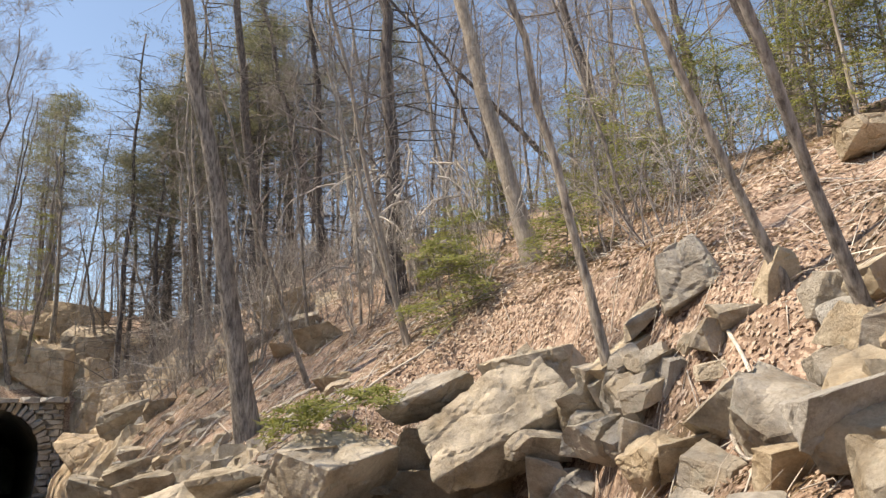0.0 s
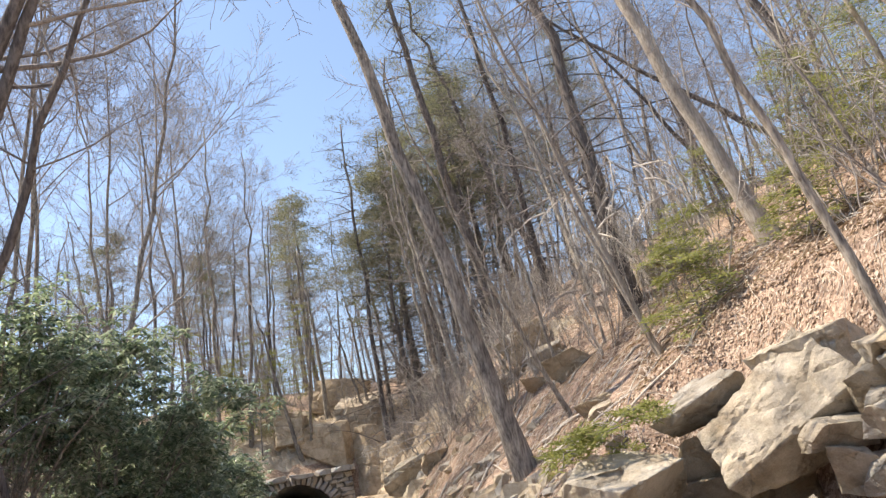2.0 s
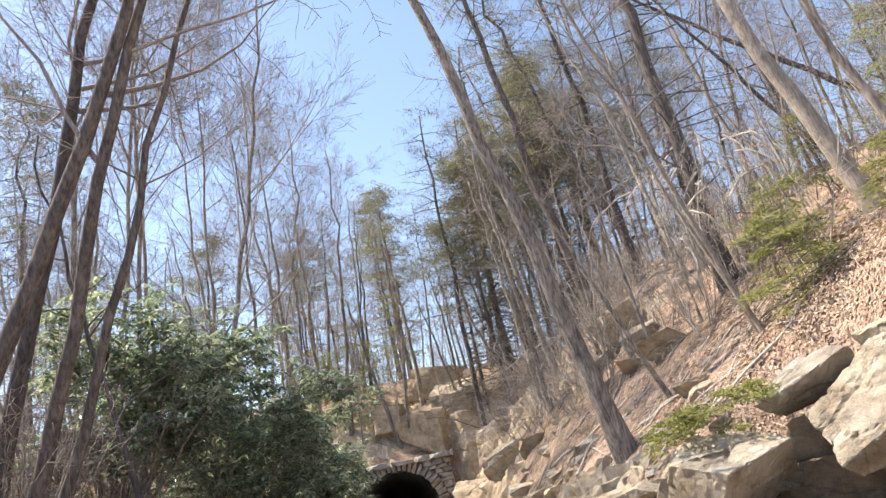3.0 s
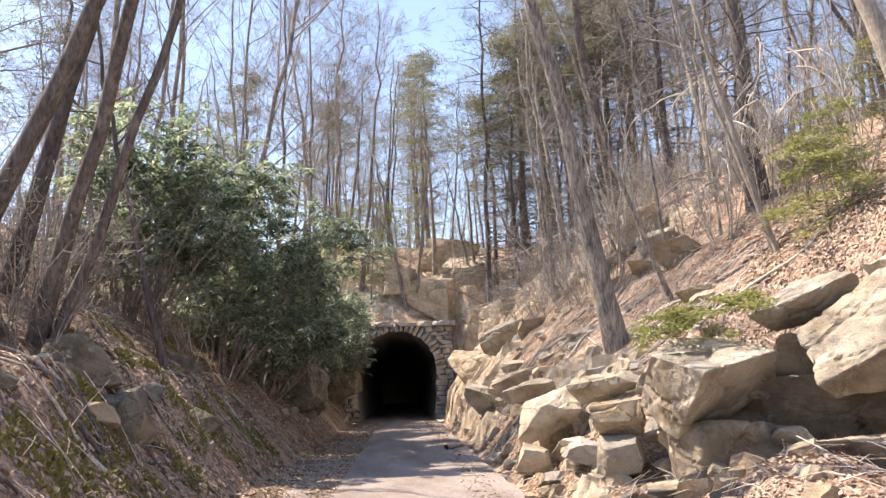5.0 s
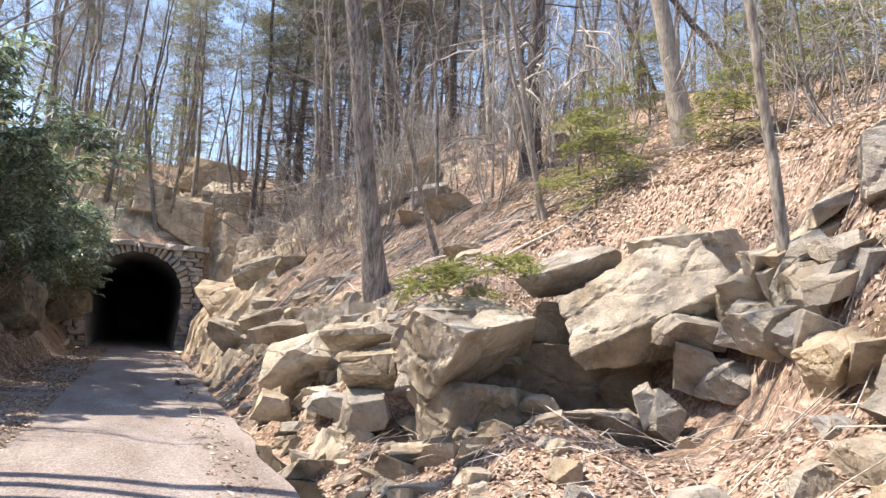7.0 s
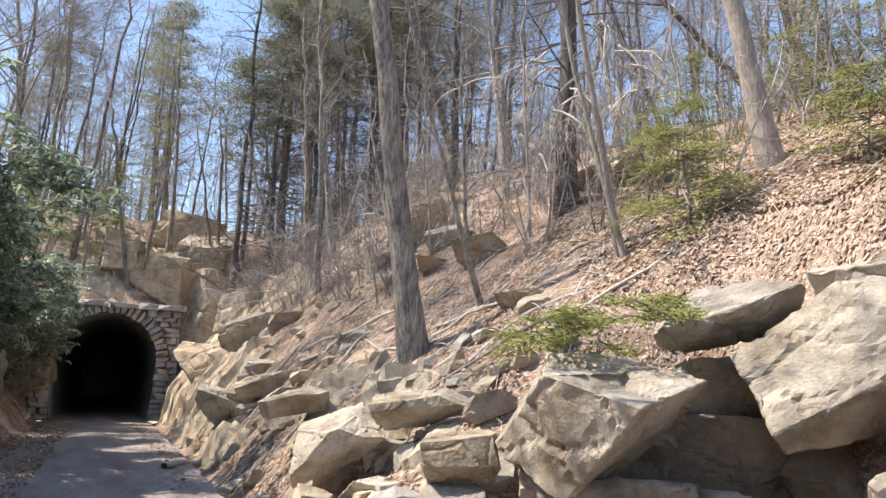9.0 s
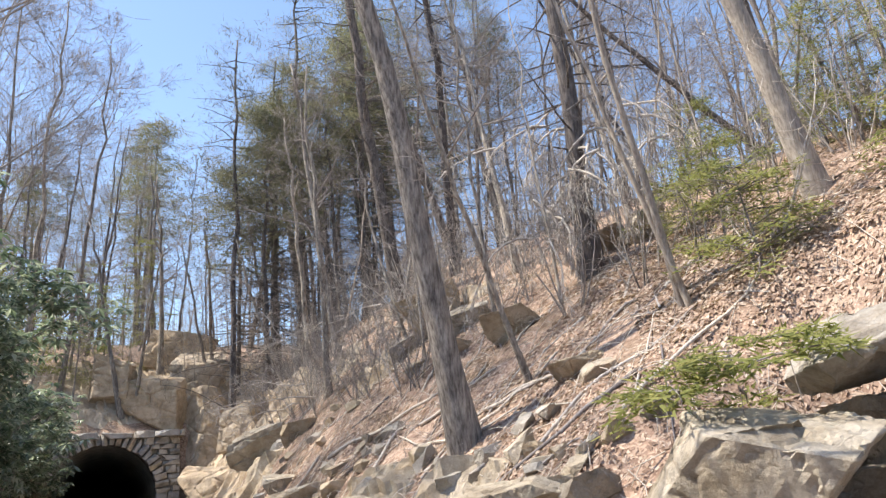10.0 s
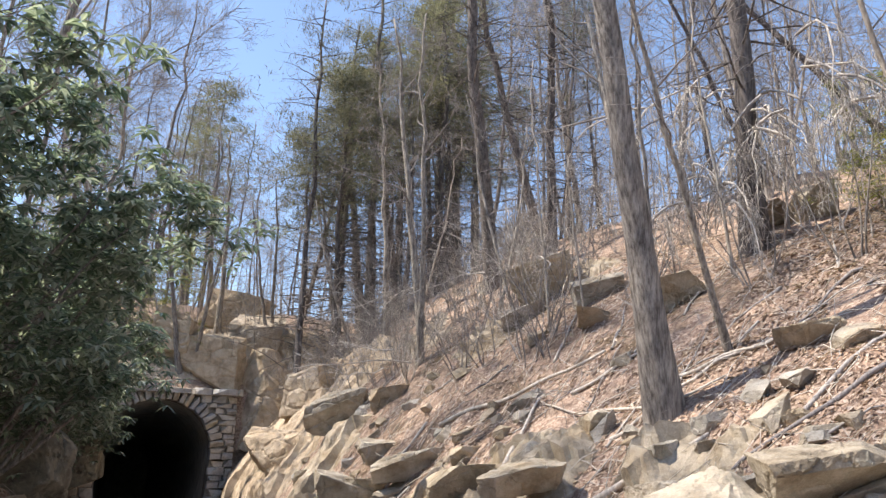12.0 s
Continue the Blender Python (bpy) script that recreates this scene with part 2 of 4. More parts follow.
# ---- stone helpers ----
def stone_mesh(name, size, seed, mat, bevel=0.02, rough=0.03, flat=0.5, cuts=2, chips=6, undercut=0.0):
    rng = random.Random(seed)
    bm = bmesh.new()
    bmesh.ops.create_cube(bm, size=1.0)
    for v in bm.verts:
        v.co += Vector((rng.uniform(-1, 1), rng.uniform(-1, 1), rng.uniform(-1, 1))) * 0.32 * (1.25 - flat)
        v.co.y += undercut * (0.5 - v.co.z)
        v.co = Vector((v.co.x * size[0], v.co.y * size[1], v.co.z * size[2]))
    for _ in range(chips):
        n = Vector((rng.gauss(0, 1), rng.gauss(0, 1), rng.gauss(0.25, 0.8))).normalized()
        reach = 0.5 * (abs(n.x) * size[0] + abs(n.y) * size[1] + abs(n.z) * size[2])
        cut = bmesh.ops.bisect_plane(bm, geom=[*bm.verts, *bm.edges, *bm.faces], plane_co=n * reach * rng.uniform(0.46, 0.5 + 0.32 * flat), plane_no=n, clear_outer=True)
        rim = [e for e in cut["geom_cut"] if isinstance(e, bmesh.types.BMEdge)]
        if len(rim) > 2:
            bmesh.ops.holes_fill(bm, edges=rim)
    small = min(size)
    bmesh.ops.bevel(bm, geom=list(bm.edges), offset=bevel * small, segments=1, affect="EDGES", profile=0.6)
    bmesh.ops.triangulate(bm, faces=bm.faces)
    limit = sum(size) / 3 * (0.052 if cuts > 3 else 0.085)
    for _ in range(cuts):
        bmesh.ops.subdivide_edges(bm, edges=[e for e in bm.edges if e.calc_length() > limit], cuts=1)
        bmesh.ops.triangulate(bm, faces=bm.faces)
    bm.normal_update()
    off = Vector((seed * 3.7, seed * 1.3, 0))
    mean = sum(size) / 3
    shift = []
    for v in bm.verts:
        q = v.co / mean + off
        warp = q + noise.noise_vector(q * 1.7) * 0.1
        (d1, d2, _, _), (c1, _, _, _) = noise.voronoi(Vector((warp.x * 1.9, warp.y * 1.9, warp.z * 3.0)))
        (e1, e2, _, _), (g1, _, _, _) = noise.voronoi(warp * 5.3)
        tilt = noise.noise_vector(c1 * 7.3)
        plate = 0.5 * noise.noise(c1 * 5.1) + tilt.dot(warp * 1.9 - c1) * 0.5
        chip = noise.noise(g1 * 4.3)
        gap = -max(0.0, 1.0 - (d2 - d1) / 0.09)
        grit = 0.5 * noise.noise(q * 9) + 0.35 * noise.noise(q * 21)
        shift.append(v.normal * mean * rough * (1.7 * plate + 0.7 * chip + 0.9 * gap + 0.5 * grit))
    for v, d in zip(bm.verts, shift):
        v.co += d
    me = bpy.data.meshes.new(name)
    bm.to_mesh(me)
    bm.free()
    me.materials.append(mat)
    return me


def boulder(label, at, size, seed, turn=(0, 0, 0), mat=None, name="boulder", flat=0.5, cuts=4, rough=0.028, group="boulders beside the trail", undercut=0.0):
    me = stone_mesh(name, size, seed, mat or ROCK, 0.012, rough, flat, cuts, 6, undercut)
    ob = new(name, me)
    ob.matrix_world = pose(*at, *turn)
    return tagged(ob, label, "boulder", group)


# ---- branches ----
def tube(path, radii, sides, verts, faces):
    base = len(verts)
    up = Vector((0.3, 0.2, 1))
    for i, p in enumerate(path):
        d = (path[min(i + 1, len(path) - 1)] - path[max(i - 1, 0)]).normalized()
        a = d.cross(up if abs(d.dot(up.normalized())) < 0.95 else Vector((1, 0, 0))).normalized()
        b = d.cross(a)
        for k in range(sides):
            w = 2 * math.pi * k / sides
            verts.append(p + (a * math.cos(w) + b * math.sin(w)) * radii[i])
    for i in range(len(path) - 1):
        for k in range(sides):
            q = base + i * sides
            faces.append((q + k, q + (k + 1) % sides, q + sides + (k + 1) % sides, q + sides + k))
    faces.append(tuple(base + (len(path) - 1) * sides + k for k in range(sides)))


def wander(start, way, length, steps, rng, crook=0.15, lift=0.0):
    path, d = [start.copy()], way.normalized()
    for _ in range(steps):
        d = (d + Vector((rng.gauss(0, crook), rng.gauss(0, crook), rng.gauss(0, crook) + lift))).normalized()
        path.append(path[-1] + d * length / steps)
    return path


def branch_out(path, radius, rng, verts, faces, depth, lift, first=0.3, count=5, shrink=0.55, crook=0.16, tips=None, steep=1.0):
    for _ in range(count):
        u = first + (1 - first) * rng.random() ** 0.9
        f = u * (len(path) - 1)
        i = min(int(f), len(path) - 2)
        at = path[i].lerp(path[i + 1], f - i)
        d = (path[i + 1] - path[i]).normalized()
        side = d.orthogonal()
        side.rotate(Matrix.Rotation(rng.uniform(0, 6.283), 3, d))
        length = (path[-1] - path[0]).length * shrink * (1.15 - u * 0.75) * rng.uniform(0.6, 1.15)
        r = radius * (1 - 0.75 * u) * rng.uniform(0.35, 0.55)
        sub = wander(at, d * rng.uniform(0.45, 0.9) * steep + side, length, 5 if depth else 4, rng, crook, lift)
        tube(sub, [max(r * (1 - 0.85 * k / (len(sub) - 1)), 0.004) for k in range(len(sub))], 4 if r > 0.012 else 3, verts, faces)
        if tips is not None and depth == 0:
            tips.append(sub)
        if depth:
            branch_out(sub, r, rng, verts, faces, depth - 1, lift, 0.2, max(3, count - 2), 0.6, crook, tips, steep)


def trunk_path(height, lean, rng, bow=0.04, steps=14):
    d = Vector(lean).normalized()
    side = Vector((rng.gauss(0, 1), rng.gauss(0, 1), 0)) * bow * height * 0.3
    path = []
    for i in range(steps + 1):
        u = i / steps
        p = d * (height * u) + side * math.sin(u * 3.1) + Vector((rng.gauss(0, 1), rng.gauss(0, 1), 0)) * 0.008 * height * u
        p += Vector((-d.x, -d.y, 0)) * height * 0.12 * u * u
        path.append(p - d * 0.25 if i == 0 else p)
    return path


def trunk_radii(r, n, flare=0.55, keep=0.25):
    return [r * (1 + flare * math.exp(-i * 1.6)) * (1 - (1 - keep) * (i / n) ** 1.1) for i in range(n + 1)]


def tree_meshes(kind, height, r, lean, seed):
    rng = random.Random(seed)
    path = trunk_path(height, lean, rng)
    tv, tf, bv, bf = [], [], [], []
    tube(path, trunk_radii(r, len(path) - 1), 12 if r > 0.09 else 8, tv, tf)
    if kind in ("pine", "hem"):
        for i in range(80):
            u = rng.uniform(0.08, 0.98)
            f = u * (len(path) - 1)
            k = min(int(f), len(path) - 2)
            at = path[k].lerp(path[k + 1], f - k)
            w = rng.uniform(0, 6.283)
            length = rng.uniform(0.7, 2.6) * (1.2 - u * 0.6)
            limb = wander(at, Vector((math.cos(w), math.sin(w), rng.uniform(-0.15, 0.3))), length, 6, rng, 0.12, -0.03)
            tube(limb, [max(0.028 * (1 - 0.8 * q / 6), 0.007) for q in range(7)], 4, bv, bf)
            branch_out(limb, 0.014, rng, bv, bf, 0, -0.03, 0.15, 6, 0.5, 0.2)
    elif kind == "tall":
        branch_out(path, r, rng, bv, bf, 2, 0.05, 0.25, 15, 0.42, 0.09, None, 2.4)
    else:
        thin = r < 0.07
        branch_out(path, r, rng, bv, bf, 1 if thin else 2, 0.04, 0.25 if thin else 0.6 if kind == 'main' else 0.35, 12 if thin else 10, 0.33 if kind != 'main' else 0.2, 0.13)
    return path, (tv, tf), (bv, bf)


LOOK = {
    "main": (BARK, "tall leaning bare hardwood with furrowed grey bark"),
    "pale": (BARK_PALE, "tall leaning tree with pale smooth bark"),
    "twin": (BARK_PALE, "slender bare tree with pale bark"),
    "sap": (BARK, "slender bare sapling on the leafy slope"),
    "thin": (BARK, "thin bare young tree on the bank"),
    "leaner": (BARK, "slim leaning tree rising out of the rocks"),
    "left": (BARK_DARK, "dark bare trunk leaning out over the bank"),
    "dark": (BARK_DARK, "dark bare woodland tree"),
    "pine": (BARK_DARK, "tall dark pine with dead lower twigs"),
    "tall": (BARK, "tall slender bare hardwood with upswept branches"),
    "hem": (BARK_DARK, "dark evergreen trunk hung with dead limbs"),
}
SEEDS = iter(range(100, 2000))


def needle_mesh(path, rng, first=0.45, sprays=150, reach=2.0, size=0.34, mat=None):
    verts, faces = [], []
    for _ in range(sprays // 5):
        u = first + (1 - first) * rng.random()
        f = u * (len(path) - 1)
        k = min(int(f), len(path) - 2)
        w = rng.uniform(0, 6.283)
        out = reach * (1.25 - 0.85 * (u - first) / (1 - first)) * rng.uniform(0.5, 1.1)
        root = path[k].lerp(path[k + 1], f - k)
        for tuft in range(9):
            a = w + rng.gauss(0, 0.28)
            at = out * rng.uniform(0.25, 1.0)
            c = root + Vector((math.cos(a) * at, math.sin(a) * at, 0.12 * at + rng.gauss(0, 0.1)))
            for _ in range(10):
                d = Vector((rng.gauss(0, 1), rng.gauss(0, 1), rng.gauss(0.25, 0.5))).normalized()
                s = d.orthogonal().normalized() * size * 0.04
                q = c + Vector((rng.gauss(0, 0.17), rng.gauss(0, 0.17), rng.gauss(0, 0.07)))
                n = len(verts)
                verts += [q - s, q + s, q + d * size * rng.uniform(0.5, 1.0)]
                faces.append((n, n + 1, n + 2))
    return mesh_from("needles", verts, faces, mat or NEEDLES, False)


def grow(kind, x, y, r, height, lean, group="trees on the slope"):
    seed = next(SEEDS)
    bark, label = LOOK[kind]
    path, trunk, limbs = tree_meshes(kind, height, r, lean, seed)
    ob = new("tree")
    ob.location = (x, y, ground(x, y))
    part("trunk", mesh_from("trunk", *trunk, bark), ob)
    part("crown", mesh_from("crown", *limbs, BARK_DARK if kind in ("pine", "dark", "hem") else TWIG), ob)["kind"] = "stuff"
    if kind == "pine":
        part("foliage", needle_mesh(path, random.Random(seed), 0.5, 230, 2.8, 0.38), ob, "dull green needle crown")["kind"] = "stuff"
    return tagged(ob, label, "tree", group)


grow("main", 4.43, 13.18, 0.175, 15.00, (-0.241, -0.158, 0.958))
grow("twin", 6.23, 10.74, 0.046, 11.00, (-0.301, -0.148, 0.942))
grow("twin", 6.20, 10.61, 0.036, 9.00, (-0.312, 0.007, 0.950))
grow("pale", 8.75, 10.35, 0.15, 16.00, (-0.297, 0.001, 0.955))
grow("leaner", 5.23, 5.24, 0.054, 9.00, (-0.297, 0.001, 0.955))
grow("left", -4.93, 10.50, 0.115, 13.00, (0.293, -0.213, 0.932))
grow("left", -4.32, 9.96, 0.102, 13.00, (0.346, -0.216, 0.913))
grow("left", -4.12, 9.97, 0.073, 11.00, (0.359, -0.216, 0.908))
grow("left", -4.99, 9.25, 0.117, 13.00, (0.408, -0.217, 0.887))
grow("dark", -3.61, 13.52, 0.065, 8.00, (-0.216, -0.161, 0.963))
grow("tall", -6.44, 20.45, 0.069, 17.00, (0.170, -0.205, 0.964))
grow("tall", -6.13, 22.33, 0.084, 17.00, (0.097, -0.199, 0.975))
grow("tall", -6.31, 26.21, 0.090, 18.00, (0.052, -0.195, 0.979))
grow("tall", -4.47, 21.11, 0.089, 17.00, (0.250, -0.211, 0.945))
grow("tall", -5.20, 30.02, 0.092, 18.00, (0.064, -0.196, 0.978))
grow("tall", -3.81, 31.74, 0.098, 17.00, (0.041, -0.194, 0.980))
grow("tall", -2.62, 33.57, 0.104, 17.00, (0.027, -0.192, 0.981))
grow("tall", -1.52, 35.41, 0.110, 17.00, (0.041, -0.194, 0.980))
grow("tall", -6.50, 18.46, 0.083, 17.00, (0.095, -0.199, 0.975))
grow("tall", -0.17, 37.45, 0.102, 15.00, (0.088, -0.198, 0.976))
grow("tall", -4.12, 27.94, 0.075, 17.00, (-0.058, -0.183, 0.981))
grow("thin", 7.10, 28.02, 0.100, 9.00, (-0.135, -0.173, 0.976))
grow("thin", 6.54, 15.39, 0.043, 7.00, (-0.134, -0.173, 0.976))
grow("thin", 2.05, 36.21, 0.111, 8.00, (-0.216, -0.161, 0.963))
grow("thin", 3.79, 39.11, 0.123, 9.00, (-0.071, -0.181, 0.981))
grow("thin", 6.09, 23.35, 0.091, 9.00, (-0.135, -0.271, 0.953))
grow("pine", 8.90, 24.37, 0.211, 16.00, (-0.204, -0.236, 0.950))
grow("pine", 16.32, 41.02, 0.307, 17.00, (-0.145, -0.267, 0.953))
grow("pine", 13.64, 42.52, 0.261, 15.00, (-0.235, -0.219, 0.947))
grow("thin", 2.52, 36.20, 0.086, 7.00, (0.098, -0.378, 0.921))
grow("thin", 5.77, 37.07, 0.082, 7.00, (-0.255, -0.208, 0.944))
grow("thin", 7.23, 31.18, 0.079, 6.00, (-0.375, -0.137, 0.917))
grow("thin", 3.95, 43.00, 0.137, 9.00, (-0.077, -0.300, 0.951))
grow("sap", 5.56, 13.17, 0.045, 8.00, (-0.371, -0.140, 0.918))
grow("pine", 12.44, 27.05, 0.159, 15.00, (-0.353, -0.151, 0.923))
grow("dark", 18.79, 22.57, 0.10, 12.00, (-0.548, -0.021, 0.836))
grow("thin", 9.22, 39.09, 0.105, 8.00, (-0.121, -0.312, 0.942))
grow("thin", 5.73, 37.50, 0.095, 8.00, (-0.112, -0.317, 0.942))
grow("dark", 17.49, 17.06, 0.11, 12.00, (-0.742, 0.178, 0.647))
grow("pine", 10.64, 23.98, 0.147, 16.00, (-0.179, -0.247, 0.953))
grow("thin", 8.06, 35.36, 0.113, 8.00, (-0.192, -0.051, 0.980))
grow("thin", 7.45, 26.16, 0.121, 10.00, (-0.154, -0.074, 0.985))
grow("pine", 11.69, 42.66, 0.236, 15.00, (-0.127, -0.090, 0.988))
grow("hem", 8.57, 15.06, 0.201, 14.00, (-0.132, -0.087, 0.987))
grow("dark", 18.41, 16.44, 0.185, 13.00, (-0.274, -0.001, 0.962))
grow("thin", 7.99, 7.26, 0.029, 7.00, (-0.332, 0.035, 0.942))
grow("leaner", 5.27, 3.46, 0.037, 13.00, (-0.463, 0.011, 0.886))
grow("leaner", 4.76, 2.63, 0.038, 13.00, (-0.429, -0.018, 0.903))
grow("dark", 18.35, 9.91, 0.245, 14.00, (-0.453, 0.002, 0.891))



# ---- boulders of the outcrop and ledges ----
ROCK_LABEL = {
    "slab": (GREYROCK, "broad pale sandstone slab jutting from the bank"),
    "moss": (ROCK, "large sandstone boulder with mossy greenery on top"),
    "tan": (ROCK, "angular tan sandstone boulder in dry leaves"),
    "grey": (GREYROCK, "grey angular sandstone boulder in the outcrop"),
    "ledge": (LEDGE, "weathered layered sandstone boulder"),
    "pale": (PALEROCK, "sunlit pale yellow sandstone block"),
    "bank": (EARTH, "bare tan earth and rock face beside the portal"),
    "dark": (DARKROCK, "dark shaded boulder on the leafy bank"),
}


def rock(kind, at, size, seed, yaw, roll, flat, pitch=0):
    mat, label = ROCK_LABEL[kind]
    boulder(label, at, size, seed, (pitch, roll, yaw), mat, flat=flat, cuts=5 if max(size) > 0.6 else 3, undercut=0.0 if kind in ("slab", "bank", "dark") else 0.45)


rock("moss", (3.51, 7.84, 1.46), (1.55, 1.35, 1.02), 905, 14, -10, 0.45, 10)
rock("tan", (4.71, 7.64, 2.25), (1.3, 1.3, 0.42), 302, -30, -16, 0.75, 14)
rock("slab", (5.04, 6.78, 1.99), (1.87, 0.65, 1.09), 301, -38, -25, 0.78, -38)
rock("slab", (5.66, 6.85, 2.46), (1.3, 1.22, 0.52), 300, -30, -8, 0.70, 10)
rock("ledge", (4.6, 7.71, 1.66), (0.7, 0.7, 0.52), 303, -26, 0, 0.70, -5)
rock("ledge", (5.15, 7.7, 1.04), (2.35, 0.78, 0.87), 304, -31, 0, 0.75, 8)
rock("ledge", (3.91, 8.35, 0.84), (1.39, 0.78, 0.7), 323, -31, 0, 0.75, 8)
rock("grey", (4.98, 6.17, 1.63), (0.64, 0.57, 0.33), 307, -18, 6, 0.70, 6)
rock("grey", (5.06, 6.18, 1.31), (0.56, 0.52, 0.43), 308, -40, 14, 0.80, 4)
rock("grey", (4.66, 6.37, 0.98), (0.19, 0.23, 0.43), 309, -31, -24, 0.80, -12)
rock("grey", (4.78, 6.22, 0.86), (0.4, 0.35, 0.3), 310, -10, 30, 0.70, -10)
rock("ledge", (3.57, 7.47, 0.63), (1.3, 0.96, 0.91), 311, -24, 3, 0.60, 6)
rock("ledge", (4.0, 7.11, 0.69), (0.57, 0.61, 0.57), 312, -40, 12, 0.60, 6)
rock("tan", (4.49, 6.62, 0.69), (0.87, 0.61, 0.35), 322, -30, -4, 0.70, 4)
rock("tan", (2.85, 8.81, 1.05), (0.8, 0.75, 0.5), 313, -24, -8, 0.55, 10)
rock("pale", (3.94, 7.75, 1.27), (0.33, 0.26, 0.09), 306, -30, 4, 0.80, 6)
rock("grey", (2.47, 10.8, 0.96), (1.0, 0.75, 0.42), 316, -10, -24, 0.60, 12)
rock("tan", (3.21, 10.3, 1.37), (0.8, 0.7, 0.3), 317, -30, -10, 0.60, 10)
rock("tan", (2.84, 8.66, 0.6), (0.55, 0.5, 0.42), 314, -21, 10, 0.60, 8)
rock("grey", (2.56, 9.3, 0.59), (0.4, 0.4, 0.3), 326, -5, 16, 0.60, 8)
rock("tan", (2.13, 10.38, 0.46), (0.5, 0.45, 0.3), 325, -5, 10, 0.60, 6)
rock("tan", (3.29, 8.21, 0.79), (0.43, 0.52, 0.43), 324, -35, 10, 0.60, 6)
rock("tan", (2.87, 13.77, 1.33), (1.1, 0.8, 0.36), 318, -20, -5, 0.65, 8)
rock("grey", (2.87, 11.55, 0.85), (1.06, 0.74, 0.52), 315, -21, -24, 0.60)
rock("tan", (3.11, 19.88, 0.93), (1.16, 1.08, 0.77), 319, -21, 10, 0.60)
rock("tan", (3.80, 18.54, 1.59), (1.41, 1.02, 0.44), 320, -21, -6, 0.70)
rock("grey", (3.30, 12.10, 1.13), (0.55, 0.63, 0.33), 321, -21, 0, 0.60)
rock("grey", (5.23, 5.42, 2.12), (0.31, 0.39, 0.29), 327, -21, -25, 0.70)
rock("grey", (4.96, 5.14, 1.65), (0.47, 0.53, 0.49), 328, -21, -30, 0.60)
rock("tan", (4.97, 4.76, 1.92), (0.31, 0.42, 0.59), 329, -21, -35, 0.80)
rock("tan", (4.60, 4.33, 1.41), (0.52, 0.70, 0.57), 330, -21, -28, 0.60)
rock("grey", (5.05, 4.45, 2.13), (0.26, 0.34, 0.43), 331, -21, 8, 0.80)
rock("tan", (5.15, 5.08, 2.12), (0.41, 0.68, 0.58), 332, -33, -20, 0.60)
rock("grey", (4.86, 4.69, 1.60), (0.42, 0.66, 0.42), 333, -33, 20, 0.60)
rock("tan", (3.72, 2.74, 1.42), (0.29, 0.52, 0.27), 334, -33, 0, 0.60)
rock("tan", (5.20, 4.66, 2.19), (0.45, 0.63, 0.33), 335, -33, -30, 0.70)
rock("grey", (3.75, 2.10, 1.68), (0.90, 0.60, 0.34), 336, -33, -14, 0.70)
rock("tan", (4.63, 3.90, 1.53), (0.58, 0.62, 0.30), 337, -33, -8, 0.60)
rock("grey", (4.64, 3.61, 1.78), (0.54, 0.57, 0.45), 338, -33, 30, 0.60)
rock("tan", (5.30, 3.50, 2.75), (0.26, 0.42, 0.50), 339, -33, -4, 0.70)
rock("tan", (5.04, 2.97, 2.50), (0.37, 0.45, 0.31), 340, -33, 6, 0.60)
rock("tan", (4.49, 2.36, 2.09), (0.27, 0.36, 0.19), 341, -33, 0, 0.60)
rock("pale", (3.37, 1.87, 1.41), (0.46, 0.44, 0.20), 342, -33, -10, 0.50)
rock("pale", (7.89, 3.79, 4.64), (0.71, 0.71, 0.35), 343, -33, -5, 0.70)
rock("tan", (9.99, 7.39, 5.69), (0.57, 0.61, 0.26), 344, -33, 0, 0.70)
rock("tan", (4.61, 2.90, 1.99), (0.29, 0.44, 0.25), 345, -33, -15, 0.60)
rock("tan", (5.80, 2.66, 3.27), (0.38, 0.51, 0.24), 346, -33, 0, 0.60)
rock("tan", (5.24, 4.33, 2.42), (0.27, 0.39, 0.27), 347, -33, -20, 0.60)
rock("tan", (5.27, 3.82, 2.52), (0.51, 0.46, 0.21), 348, -33, 10, 0.60)
rock("tan", (3.49, 19.70, 1.16), (1.08, 0.94, 0.44), 349, -27, 4, 0.60)
rock("pale", (3.54, 16.21, 1.26), (1.35, 0.90, 0.45), 350, -27, -3, 0.80)
rock("grey", (3.51, 11.21, 1.21), (0.43, 0.54, 0.31), 351, -27, -12, 0.60)
rock("tan", (3.66, 10.79, 1.35), (0.44, 0.51, 0.23), 352, -27, -8, 0.60)
rock("grey", (4.30, 12.40, 1.90), (0.35, 0.34, 0.22), 353, -27, -8, 0.70)
rock("tan", (4.17, 20.89, 1.91), (1.00, 0.76, 0.44), 354, -27, 0, 0.60)
rock("pale", (3.67, 24.35, 1.29), (0.73, 0.82, 0.66), 355, -27, -10, 0.60)
rock("tan", (4.07, 17.06, 1.72), (0.68, 0.51, 0.29), 356, -27, -6, 0.60)
rock("tan", (4.35, 14.20, 1.98), (0.39, 0.48, 0.39), 357, -27, -10, 0.60)
rock("grey", (3.86, 12.63, 1.54), (0.31, 0.55, 0.38), 358, -27, 0, 0.60)
rock("grey", (4.08, 10.91, 1.69), (0.36, 0.36, 0.16), 359, -27, -6, 0.70)
rock("pale", (8.00, 20.60, 5.76), (1.43, 1.20, 0.93), 360, -27, -12, 0.85)
rock("tan", (7.33, 17.91, 4.87), (1.00, 1.03, 0.71), 361, -27, -6, 0.85)
rock("tan", (6.79, 15.25, 4.16), (1.19, 0.86, 0.69), 362, -27, -8, 0.85)
rock("tan", (6.97, 19.97, 4.71), (1.02, 0.82, 0.51), 363, -27, 0, 0.70)
